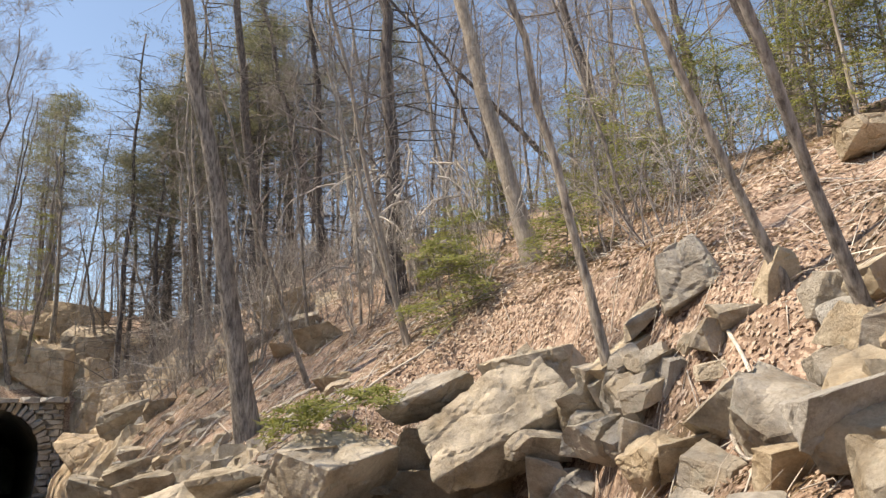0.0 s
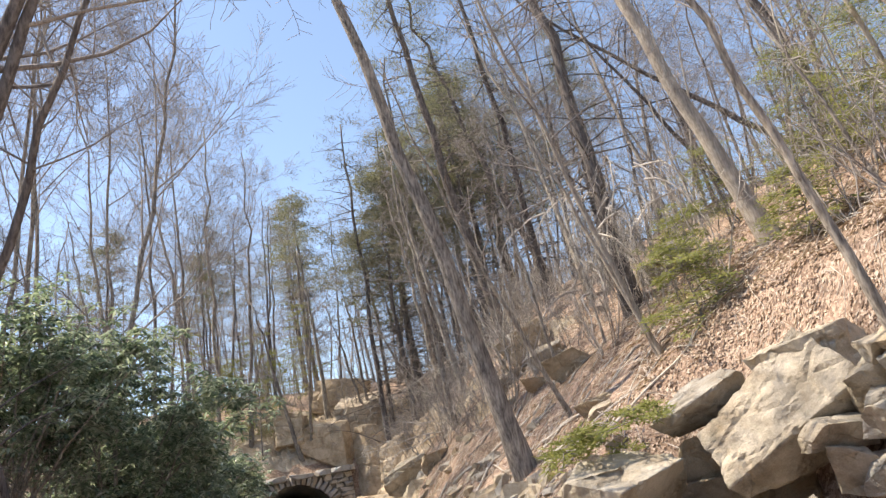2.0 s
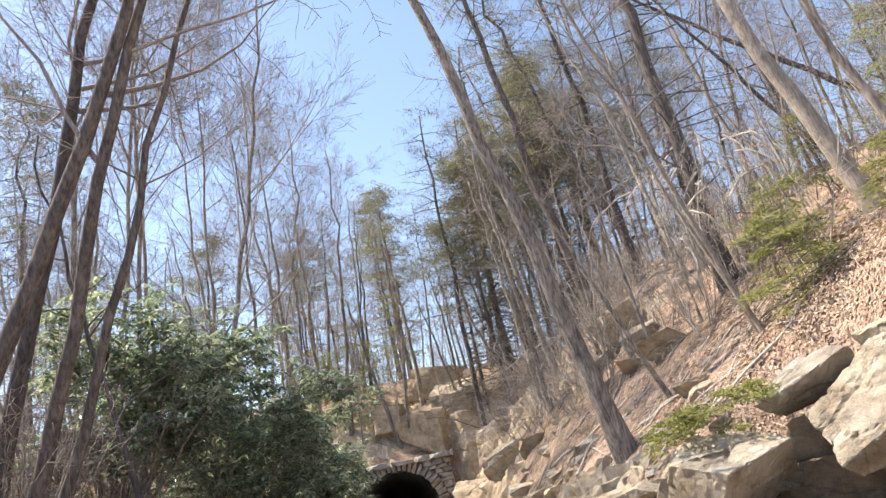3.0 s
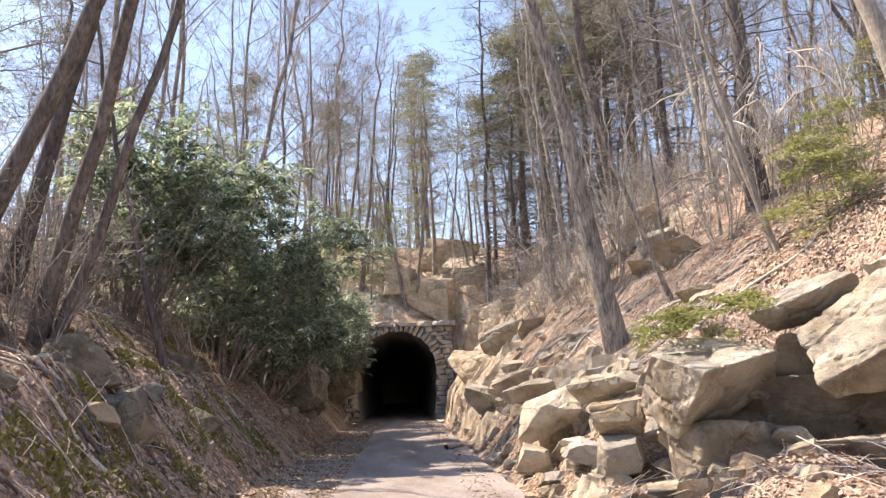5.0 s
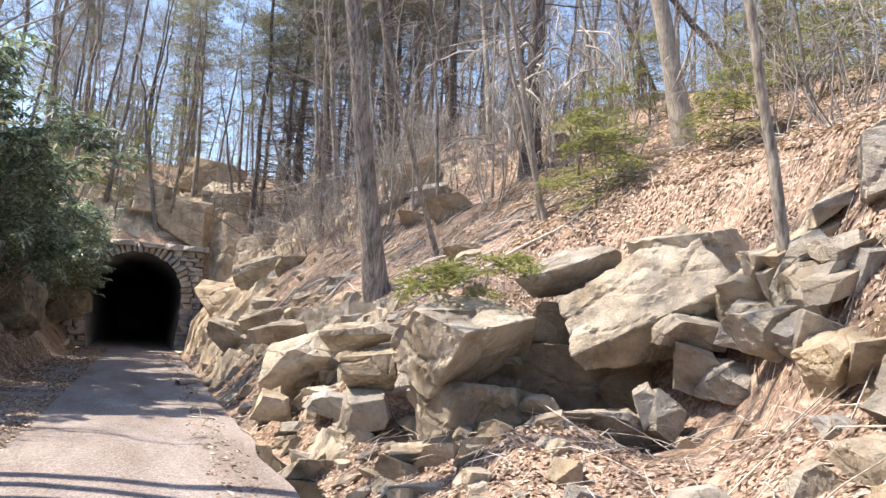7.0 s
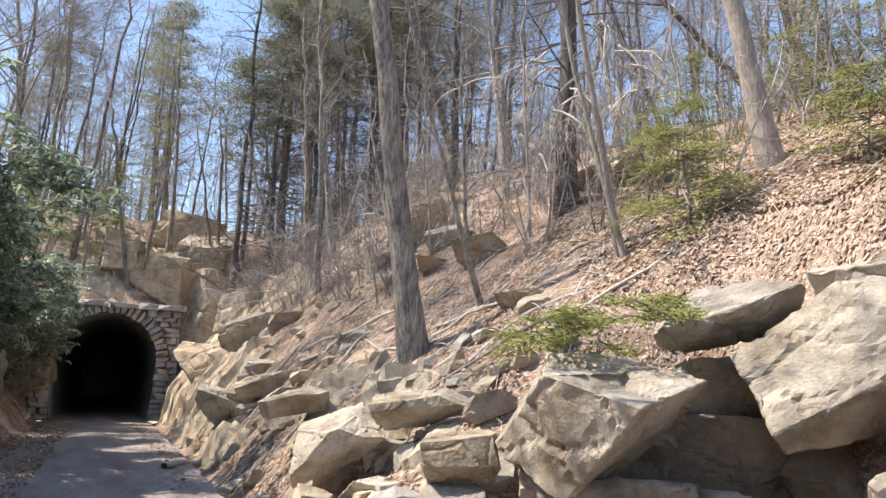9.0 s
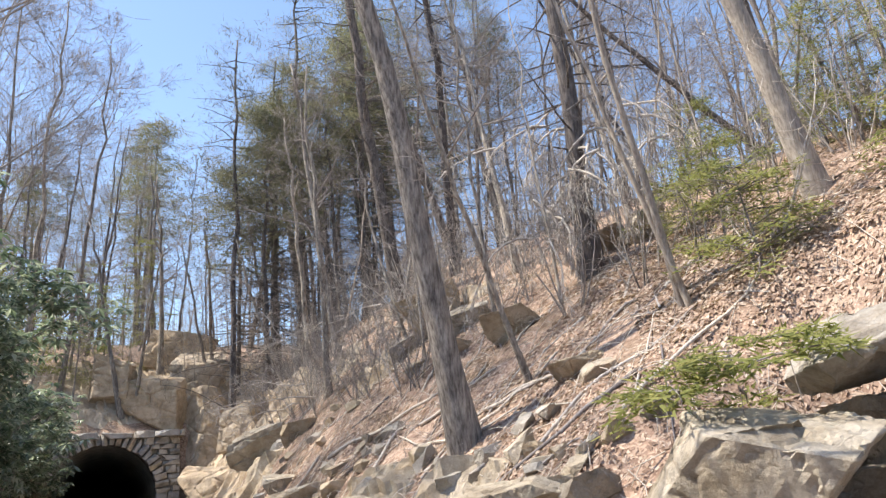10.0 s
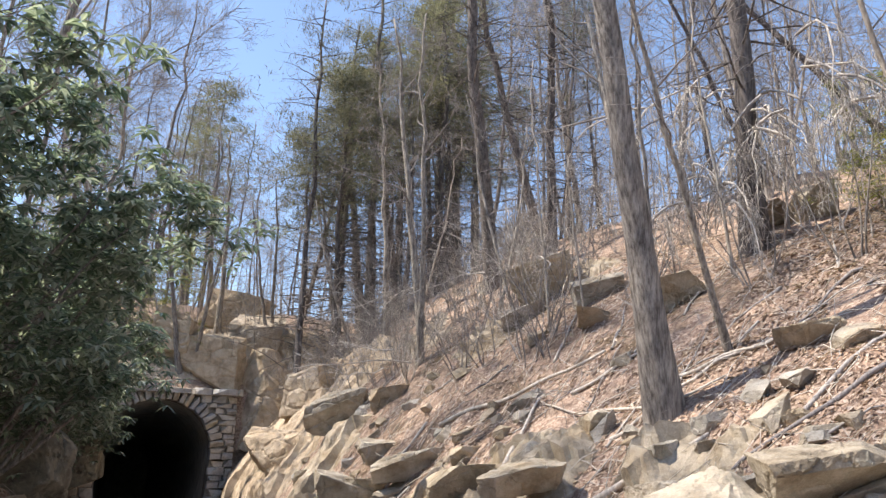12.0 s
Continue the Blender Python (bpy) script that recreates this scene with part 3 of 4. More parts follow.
rock("tan", (6.34, 18.45, 3.97), (0.51, 0.53, 0.31), 364, -27, -10, 0.70)
rock("ledge", (6.67, 17.12, 4.15), (0.68, 0.61, 0.34), 365, -27, 0, 0.70)
rock("tan", (5.49, 11.89, 2.87), (0.77, 0.52, 0.27), 366, -27, -14, 0.80)
rock("ledge", (5.25, 11.21, 2.68), (0.40, 0.50, 0.24), 367, -27, -8, 0.70)
rock("tan", (9.89, 14.84, 6.12), (0.73, 0.84, 0.51), 368, -27, -12, 0.80)
rock("ledge", (9.60, 15.70, 6.07), (0.94, 0.88, 0.47), 369, -27, -10, 0.80)
rock("bank", (5.28, 35.50, 4.02), (2.25, 2.45, 3.44), 370, -27, 4, 0.70)
rock("bank", (5.84, 31.37, 4.23), (2.32, 1.85, 1.37), 371, -27, -6, 0.60)
rock("bank", (4.12, 28.65, 2.13), (1.71, 1.41, 1.62), 372, -27, 0, 0.60)
rock("tan", (4.84, 25.69, 2.99), (1.31, 1.25, 1.07), 373, -27, -6, 0.60)
rock("bank", (3.23, 36.04, 5.77), (2.29, 1.35, 2.16), 374, -27, 8, 0.80)
rock("bank", (1.77, 36.94, 6.59), (1.70, 1.56, 2.43), 375, -27, 10, 0.80)
rock("bank", (5.30, 37.50, 6.98), (2.09, 1.88, 2.48), 376, -27, 6, 0.80)
rock("bank", (4.56, 40.17, 8.48), (2.81, 1.90, 1.97), 377, -27, 6, 0.80)
rock("bank", (7.09, 37.36, 6.54), (1.86, 1.68, 1.59), 378, -27, 0, 0.70)
rock("ledge", (6.08, 29.03, 4.43), (1.28, 1.10, 0.69), 379, -27, -4, 0.70)
rock("ledge", (5.16, 23.08, 3.14), (0.96, 0.89, 0.59), 380, -27, -4, 0.70)
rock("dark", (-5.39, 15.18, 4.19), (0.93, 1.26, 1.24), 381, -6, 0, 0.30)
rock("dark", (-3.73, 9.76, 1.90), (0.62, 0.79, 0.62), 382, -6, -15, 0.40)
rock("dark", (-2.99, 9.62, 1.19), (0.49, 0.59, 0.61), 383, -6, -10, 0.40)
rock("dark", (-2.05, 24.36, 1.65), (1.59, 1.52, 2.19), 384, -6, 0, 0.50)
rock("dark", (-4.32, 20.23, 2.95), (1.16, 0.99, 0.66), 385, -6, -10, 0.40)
# Dark block standing in for the bush shade left of the portal.
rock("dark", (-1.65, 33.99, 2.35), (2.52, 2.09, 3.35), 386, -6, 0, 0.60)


# ---- broken rock faces ----
def crag(name, label, x0, x1, y0, y1, step, mat, amount, size, keep, seed):
    """A sheet of broken ledges over the bank: blocks in beds, with gaps where keep() is low."""
    def height(x, y):
        wx = x + 0.35 * noise.noise((x * 1.1, y * 1.1, seed)) + 0.1 * noise.noise((x * 4, y * 4, seed))
        wy = y + 0.35 * noise.noise((x * 1.1, y * 1.1, seed + 5)) + 0.1 * noise.noise((x * 4, y * 4, seed + 5))
        a = abs(noise.cell(Vector((wx / size, wy / size * 0.6, seed))))
        b = abs(noise.cell(Vector((wx / size * 2.3, wy / size * 1.7, seed + 2))))
        c = abs(noise.cell(Vector((wx / size * 5.1, wy / size * 4.3, seed + 3))))
        return amount * (0.62 * a + 0.28 * b + 0.12 * c) + 0.04 * noise.noise((x * 6, y * 6, seed))
    xs, ys = np.arange(x0, x1, step), np.arange(y0, y1, step)
    n = len(xs)
    verts = []
    for y in ys:
        for q in xs:
            x = q + (trail_x(y) if y < 35.3 else trail_x(35.3))
            k = keep(x - trail_x(min(y, 35.3)), y)
            h = height(x, y)
            verts.append((x - 0.5 * h * k, y, ground(x, y) - 0.12 * (1 - k) + h * k * 0.75 - 0.1))
    faces = [(j * n + i, j * n + i + 1, (j + 1) * n + i + 1, (j + 1) * n + i) for j in range(len(ys) - 1) for i in range(n - 1)]
    tagged(new(name, mesh_from(name, verts, faces, mat, False)), label, "rock face", kind="structure")


def fade(v, a, b, soft):
    return max(0.0, min(1.0, (v - a) / soft, (b - v) / soft))


def patchy(x, y, s=0.7):
    return max(0.0, min(1.0, 0.45 + 1.9 * noise.noise((x * s, y * s, 40.0))))


crag("rock_face_outcrop", "broken sandstone outcrop rising from the ditch", 2.0, 4.6, 7.2, 12.5, 0.045, ROCK, 0.5, 0.5, lambda q, y: fade(q, 2.1, 4.4, 0.5) * fade(y, 7.2, 12.5, 0.8) * patchy(q, y), 3.0)
crag("rock_face_bank", "low rubbly sandstone face along the trail", 2.0, 4.6, 11.5, 27.5, 0.07, LEDGE, 0.55, 0.5, lambda q, y: fade(q, 2.0, 4.4, 0.5) * fade(y, 11.5, 27.5, 1.0) * patchy(q, y), 7.0)
crag("rock_face_portal", "bare tan earth and ledge face beside the portal", 2.0, 6.5, 26.0, 35.25, 0.08, EARTH, 0.75, 0.9, lambda q, y: fade(q, 2.1, 6.4, 0.5) * fade(y, 26.0, 35.6, 1.0), 11.0)
crag("rock_face_upper", "layered rock ledges above the portal", -3.0, 8.5, 35.75, 40.5, 0.08, EARTH, 1.0, 0.8, lambda q, y: fade(q, -3.0, 8.4, 1.0) * fade(y, 35.7, 40.4, 0.5), 17.0)
crag("rock_face_ledge", "layered yellowish ledge breaking out of the slope", 5.2, 9.0, 17.0, 27.0, 0.08, LEDGE, 0.7, 0.8, lambda q, y: fade(q, 5.2, 9.0, 0.7) * fade(y, 17.0, 27.0, 1.5) * patchy(q, y, 0.5), 23.0)


# ---- rubble on the slope before the outcrop ----
def rubble():
    rng = random.Random(63)
    for i in range(46):
        y = rng.uniform(0.6, 4.2)
        d = rng.uniform(1.5, 3.8)
        x = trail_x(y) + 1.85 + d
        s = rng.uniform(0.14, 0.34) if i % 4 else rng.uniform(0.35, 0.6)
        size = (s * rng.uniform(1.0, 1.7), s * rng.uniform(0.8, 1.3), s * rng.uniform(0.5, 0.9))
        mat = (ROCK, GREYROCK, LEDGE, PALEROCK)[i % 4]
        boulder("angular sandstone rubble among dry leaves", (x, y, ground(x, y) + size[2] * 0.1), size, 800 + i, (rng.uniform(-20, 20), rng.uniform(-35, 10), rng.uniform(0, 360)), mat, flat=0.6, cuts=3, group="rubble stones")

    for i in range(20):
        y = rng.uniform(3.9, 8.0)
        d = rng.uniform(3.2, 4.1) if y < 5.0 else rng.uniform(3.6, 4.1)
        x = trail_x(y) + 1.85 + d
        s = rng.uniform(0.28, 0.6)
        size = (s * rng.uniform(1.1, 1.7), s * rng.uniform(0.9, 1.4), s * rng.uniform(0.5, 0.8))
        boulder("angular sandstone rubble among dry leaves", (x - 0.1, y, ground(x, y) - 0.05), size, 890 + i, (rng.uniform(-15, 15), rng.uniform(-40, -5), rng.uniform(-40, 40)), (ROCK, LEDGE, GREYROCK)[i % 3], flat=0.65, cuts=4, group="rubble stones")


rubble()


def ledge_debris():
    rng = random.Random(64)
    shapes = [stone_mesh("stone", (1.3, 0.9, 0.5), 760 + i, (ROCK, GREYROCK, LEDGE)[i % 3], 0.02, 0.03, 0.6, 3, 6, 0.4) for i in range(9)]
    for i in range(115):
        y = rng.uniform(6.8, 24.0) if i % 3 else rng.uniform(6.5, 12.0)
        d = 0.35 + 2.4 * rng.random() ** 1.3
        x = trail_x(y) + 1.85 + d
        s = rng.uniform(0.16, 0.34) if i % 5 else rng.uniform(0.35, 0.55)
        ob = new("stone", shapes[i % 9])
        ob.matrix_world = pose(x, y, ground(x, y) + s * 0.1, rng.uniform(-30, 5), rng.uniform(-40, 10), rng.uniform(-70, 30)) @ Matrix.Diagonal((s, s, s, 1))
        tagged(ob, "broken sandstone plate in the rubble below the outcrop", "stone", "rubble stones")


ledge_debris()


# ---- loose stones along the foot of the banks ----
def loose_stones():
    rng = random.Random(77)
    shapes = [stone_mesh("stone", (1, 0.8, 0.6), 700 + i, (ROCK, GREYROCK, LEDGE)[i % 3], 0.02, 0.03, 0.5, 2) for i in range(12)]
    made = 0
    while made < 180:
        y = rng.uniform(1.5, 34) if made % 4 else rng.uniform(3, 12)
        left = rng.random() < 0.2
        d = rng.uniform(0.05, 1.0) ** 1.0 + (rng.random() ** 2) * (3.2 if y > 12 else 2.0)
        x = trail_x(y) + (1.85 + d) * (-1 if left else 1)
        s = rng.uniform(0.1, 0.3) * (1.5 if rng.random() < 0.2 else 1.0) * (1.3 if y > 14 else 1.0)
        ob = new("stone", shapes[made % 12])
        ob.matrix_world = pose(x, y, ground(x, y) + s * 0.12, rng.uniform(-25, 25), rng.uniform(-25, 25), rng.uniform(0, 360)) @ Matrix.Diagonal((s, s, s, 1))
        tagged(ob, "loose angular stone lying in the leaf litter", "stone", "loose stones")
        made += 1


loose_stones()


def bank_boulders():
    rng = random.Random(83)
    for i in range(16):
        y = rng.uniform(6, 26)
        x = trail_x(y) - 1.85 - rng.uniform(0.5, 3.4)
        s = rng.uniform(0.25, 0.6)
        # The bank's shade is put into this stone's dark colour.
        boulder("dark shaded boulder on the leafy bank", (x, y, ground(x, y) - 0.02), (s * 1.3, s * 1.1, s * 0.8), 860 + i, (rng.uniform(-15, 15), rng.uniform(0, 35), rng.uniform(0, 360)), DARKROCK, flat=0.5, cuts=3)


bank_boulders()


# ---- woods on the hills ----
def woods():
    rng = random.Random(11)
    bare, firs, scrub = [], [], []
    for i in range(10):
        r, h = rng.uniform(0.05, 0.12), rng.uniform(10, 16)
        path, trunk, _ = tree_meshes("dark", h, r, (rng.gauss(0, 0.11), rng.gauss(0, 0.11), 1), 900 + i)
        bv, bf = [], []
        branch_out(path, r, random.Random(50 + i), bv, bf, 2, 0.05, 0.15, 14, 0.32, 0.15)
        bare.append((mesh_from("trunk", *trunk, (BARK, BARK_DARK, BARK_DARK)[i % 3]), mesh_from("crown", bv, bf, TWIG)))
    for i in range(5):
        path, trunk, limbs = tree_meshes("pine", rng.uniform(12, 17), rng.uniform(0.09, 0.16), (rng.gauss(0, 0.03), rng.gauss(0, 0.03), 1), 940 + i)
        firs.append((mesh_from("trunk", *trunk, BARK_DARK), mesh_from("crown", *limbs, BARK_DARK), needle_mesh(path, random.Random(i), 0.48, 260, 3.1, 0.42)))
    for i in range(6):
        bv, bf = [], []
        r2 = random.Random(60 + i)
        for _ in range(7):
            w = r2.uniform(0, 6.283)
            stem = wander(Vector((math.cos(w) * 0.15, math.sin(w) * 0.15, -0.1)), Vector((math.cos(w) * 0.45, math.sin(w) * 0.45, 1)), r2.uniform(1.2, 2.6), 7, r2, 0.13, 0.02)
            tube(stem, [0.014 * (1 - 0.75 * k / 7) for k in range(8)], 4, bv, bf)
            branch_out(stem, 0.012, r2, bv, bf, 1, 0.03, 0.25, 5, 0.5, 0.2)
        scrub.append(mesh_from("shrub_stems", bv, bf, (TWIG, BARK, TWIG, DEADWOOD)[i % 4]))

    young = []
    for i in range(6):
        r, h = rng.uniform(0.022, 0.045), rng.uniform(4.5, 8)
        path, trunk, limbs = tree_meshes("thin", h, r, (rng.gauss(-0.1, 0.1), rng.gauss(0, 0.1), 1), 980 + i)
        young.append((mesh_from("trunk", *trunk, (BARK, BARK_PALE)[i % 2]), mesh_from("crown", *limbs, TWIG)))

    def put(kind, x, y):
        turn, s = rng.uniform(0, 360), rng.uniform(0.8, 1.2)
        m = pose(x, y, ground(x, y) - 0.1, 0, 0, turn) @ Matrix.Scale(s, 4)
        if kind == "scrub":
            ob = new("shrub", rng.choice(scrub))
            tagged(ob, "leafless brushwood shrub on the bank", "shrub", "brushwood shrubs")
        else:
            ob = new("tree")
            meshes = rng.choice({"bare": bare, "fir": firs, "young": young}[kind])
            part("trunk", meshes[0], ob)
            tagged(part("crown", meshes[1], ob), kind="stuff")
            if kind == "fir":
                tagged(part("foliage", meshes[2], ob), kind="stuff")
            tagged(ob, {"bare": "bare grey hardwood in the woods", "fir": "tall green pine in the woods", "young": "spindly bare sapling on the rocky bank"}[kind], "tree", "woodland trees")
        ob.matrix_world = m

    def clear(x, y):
        c = trail_x(y)
        return y < 35.5 and -2.6 < x - c < 3.4

    def fill(kind, count, x0, x1, y0, y1):
        n = 0
        while n < count:
            x, y = rng.uniform(x0, x1), rng.uniform(y0, y1)
            if clear(x, y):
                continue
            put(kind, x, y)
            n += 1

    fill("bare", 34, 9, 30, 15, 45)
    fill("bare", 20, 14, 42, -4, 16)
    fill("bare", 28, -16, 12, 40, 70)
    fill("bare", 24, -26, -6.5, 20, 46)
    fill("bare", 6, -26, -9, -8, 10)
    fill("bare", 30, -30, 45, 60, 95)
    fill("bare", 14, -14, 16, -30, -10)
    fill("fir", 13, 8, 24, 28, 50)
    fill("fir", 14, 4, 15, 30, 42)
    fill("fir", 5, -22, -11, 24, 42)
    fill("fir", 9, 13, 28, 2, 14)
    fill("fir", 8, -8, 6, 44, 66)
    fill("scrub", 120, 5.5, 14, 17, 36)
    fill("scrub", 30, -3, 9, 36, 46)
    fill("scrub", 28, -9, -4.0, 13, 34)
    fill("scrub", 30, 7, 15, 5, 17)
    fill("scrub", 22, -7.5, -3.8, 9.0, 17)
    fill("young", 22, 6.5, 13, 17, 36)
    fill("young", 26, -4, 10, 36, 46)
    fill("young", 16, 7, 15, 4, 17)
    fill("young", 22, -10, -4, 13, 34)
    # Mostly out of view: added to throw shadow stripes across the trail.
    fill("young", 14, -9, -4.8, -4, 8)


woods()


def far_woods():
    rng = random.Random(91)
    v, f = [], []
    for i in range(720):
        side = i % 3
        if side == 0:
            x, y = rng.uniform(-60, 60), rng.uniform(58, 105)
        elif side == 1:
            x, y = rng.uniform(24, 60), rng.uniform(-20, 60)
        else:
            x, y = rng.uniform(-60, -22), rng.uniform(-10, 60)
        h, r = rng.uniform(9, 17), rng.uniform(0.06, 0.16)
        base = Vector((x, y, ground(x, y) - 0.2))
        path = wander(base, Vector((rng.gauss(0, 0.05), rng.gauss(0, 0.05), 1)), h, 5, rng, 0.04, 0.02)
        tube(path, [r * (1 - 0.8 * k / 5) for k in range(6)], 3, v, f)
        branch_out(path, r * 0.8, rng, v, f, 0, 0.06, 0.15, 26, 0.3, 0.12)
    tagged(new("far_woods", mesh_from("far_woods", v, f, BARK)), "distant leafless grey woods covering the hilltops", "woods", kind="stuff")


far_woods()


# ---- great rhododendron over the left of the portal ----
def rhododendron(x, y, label, height, reach, whorls, seed, lean=(0.2, 0.0)):
    rng = random.Random(seed)
    ob = new("rhododendron")
    ob.location = (x, y, ground(x, y))
    sv, sf, lv, lf = [], [], [], []
    tips = []
    for _ in range(16):
        w = rng.uniform(0, 6.283)
        tilt = rng.uniform(0.15, 0.75)
        stem = wander(Vector((math.cos(w) * 0.3, math.sin(w) * 0.3, -0.2)), Vector((math.cos(w) * tilt + lean[0], math.sin(w) * tilt + lean[1], 1)), height * rng.uniform(0.7, 1.0), 9, rng, 0.1, 0.02)
        tube(stem, [0.04 * (1 - 0.8 * k / 9) for k in range(10)], 5, sv, sf)
        branch_out(stem, 0.03, rng, sv, sf, 1, 0.03, 0.25, 7, 0.42, 0.18, tips)
        tips.append(stem)
    for _ in range(whorls):
        t = rng.choice(tips)
        c = t[-1 - int(rng.random() ** 2 * (len(t) - 1))] + Vector((rng.gauss(0, 0.16), rng.gauss(0, 0.16), rng.gauss(0, 0.16)))
        n = rng.randint(5, 8)
        for k in range(n):
            w = 6.283 * k / n + rng.uniform(-0.3, 0.3)
            d = Vector((math.cos(w), math.sin(w), rng.uniform(-0.75, 0.25))).normalized()
            s = d.cross(Vector((0, 0, 1))).normalized()
            up = s.cross(d)
            L, W = rng.uniform(0.14, 0.25), rng.uniform(0.026, 0.042)
            b = len(lv)
            lv.extend([c, c + d * L * 0.45 + s * W + up * 0.012, c + d * L * 0.5 - up * 0.008, c + d * L * 0.45 - s * W + up * 0.012, c + d * L - Vector((0, 0, L * 0.15))])
            lf.extend([(b, b + 2, b + 1), (b, b + 3, b + 2), (b + 1, b + 2, b + 4), (b + 2, b + 3, b + 4)])
    tagged(part("stem", mesh_from("stem", sv, sf, BARK), ob), kind="stuff")
    tagged(part("foliage", mesh_from("foliage", lv, lf, RHODO, False), ob), kind="stuff")
    return tagged(ob, label, "shrub", "rhododendrons")


rhododendron(-3.5, 18.8, "tall rhododendron with glossy drooping dark leaves", 5.2, 2.4, 2400, 1)
rhododendron(-2.9, 21.5, "tall rhododendron with glossy drooping dark leaves", 5.0, 2.4, 2200, 2)
rhododendron(-3.4, 25.5, "dense dark green rhododendron beside the portal", 4.2, 2.2, 2000, 3)
rhododendron(-2.2, 32.4, "dense dark green rhododendron beside the portal", 3.6, 1.8, 1700, 6, (0.3, -0.05))
rhododendron(-2.4, 29.6, "dense dark green rhododendron beside the portal", 3.8, 2.0, 2000, 4)
rhododendron(-4.9, 16.0, "tall rhododendron with glossy drooping dark leaves", 4.4, 2.2, 1800, 5)


# ---- hemlock boughs ----
def hemlock(x, y, label, height, boughs, seed, spread_m=1.3, low=0.1, z=None):
    rng = random.Random(seed)
    ob = new("hemlock")
    ob.location = (x, y, ground(x, y) if z is None else z)
    sv, sf, lv, lf = [], [], [], []
    path = trunk_path(height, (rng.gauss(0, 0.08), rng.gauss(0, 0.08), 1), rng, steps=7)
    tube(path, [0.04 * height / 3 * (1 - 0.9 * k / 7) for k in range(8)], 5, sv, sf)
    for _ in range(boughs):
        u = low + (1 - low) * rng.random()
        k = min(int(u * 7), 6)
        w = rng.uniform(0, 6.283)
        limb = wander(path[k].lerp(path[k + 1], u * 7 - k), Vector((math.cos(w), math.sin(w), 0.12)), spread_m * (1.15 - u * 0.8) * rng.uniform(0.6, 1.2), 6, rng, 0.1, -0.05)
        tube(limb, [0.012 * (1 - 0.8 * q / 6) for q in range(7)], 3, sv, sf)
        for q in range(1, 7):
            for side in (-1, 1):
                d0 = (limb[q] - limb[q - 1]).normalized()
                s0 = d0.cross(Vector((0, 0, 1))).normalized() * side
                length = 0.34 * (1.1 - q / 8)
                for h in range(7):
                    c = limb[q] + (s0 * 0.8 + d0 * 0.6) * length * (h + 0.5) / 7 + Vector((rng.gauss(0, 0.03), rng.gauss(0, 0.03), rng.gauss(0, 0.02) - 0.02 * h * length))
                    e = (d0 * rng.uniform(-1, 1) + s0 * rng.uniform(-0.3, 1) + Vector((0, 0, rng.gauss(0, 0.3)))).normalized()
                    n = e.orthogonal().normalized() * 0.012
                    b = len(lv)
                    lv.extend([c - n, c + n, c + e * 0.11])
                    lf.append((b, b + 1, b + 2))
    tagged(part("stem", mesh_from("stem", sv, sf, TWIG), ob), kind="stuff")
    tagged(part("foliage", mesh_from("foliage", lv, lf, HEMLOCK, False), ob), kind="stuff")
    return tagged(ob, label, "evergreen", "young hemlocks")


hemlock(7.59, 11.07, "young yellow-green hemlock with feathery boughs", 1.7, 28, 70, 1.2)
hemlock(11.06, 13.99, "young yellow-green hemlock with feathery boughs", 2.6, 44, 71, 1.5)
hemlock(12.27, 11.98, "young yellow-green hemlock with feathery boughs", 3.0, 50, 72, 1.6)
hemlock(6.55, 9.77, "young yellow-green hemlock with feathery boughs", 1.4, 30, 73, 1.0)
hemlock(7.43, 8.08, "young yellow-green hemlock with feathery boughs", 1.2, 25, 74, 0.9)
hemlock(8.82, 7.50, "young yellow-green hemlock with feathery boughs", 1.6, 30, 75, 1.1)
hemlock(9.70, 6.79, "young yellow-green hemlock with feathery boughs", 3.0, 44, 76, 1.5)
hemlock(10.07, 5.41, "young yellow-green hemlock with feathery boughs", 3.0, 44, 77, 1.5)
hemlock(10.86, 4.74, "young yellow-green hemlock with feathery boughs", 3.0, 44, 78, 1.6)
hemlock(1.28, 37.29, "young yellow-green hemlock with feathery boughs", 5.0, 60, 79, 2.0)
hemlock(9.05, 13.02, "young yellow-green hemlock with feathery boughs", 1.4, 25, 80, 0.9)
hemlock(11.55, 11.10, "young yellow-green hemlock with feathery boughs", 3.0, 44, 81, 1.5)
hemlock(3.26, 8.12, "low yellow-green hemlock seedling sprawling over a boulder", 0.25, 6, 120, 0.55, 0.1, 1.94)
hemlock(3.55, 7.88, "low yellow-green hemlock seedling sprawling over a boulder", 0.25, 6, 121, 0.55, 0.1, 2.03)
hemlock(3.86, 7.69, "low yellow-green hemlock seedling sprawling over a boulder", 0.25, 6, 122, 0.55, 0.1, 2.10)
for x, y, h in ((0.1, 38.6, 5.5), (-1.6, 37.6, 4.5), (3.2, 41.0, 6.0), (-3.0, 40.5, 6.0)):
    hemlock(x, y, "young yellow-green hemlock with feathery boughs", h, 60, int(200 + h * 10 + x), 1.9)
for i in range(12):
    hemlock(9.5 + (i * 37 % 12) * 0.5, 2.5 + (i * 53 % 17) * 0.65, "young yellow-green hemlock with feathery boughs", 2.2 + (i % 4) * 0.5, 34, 140 + i, 1.4)


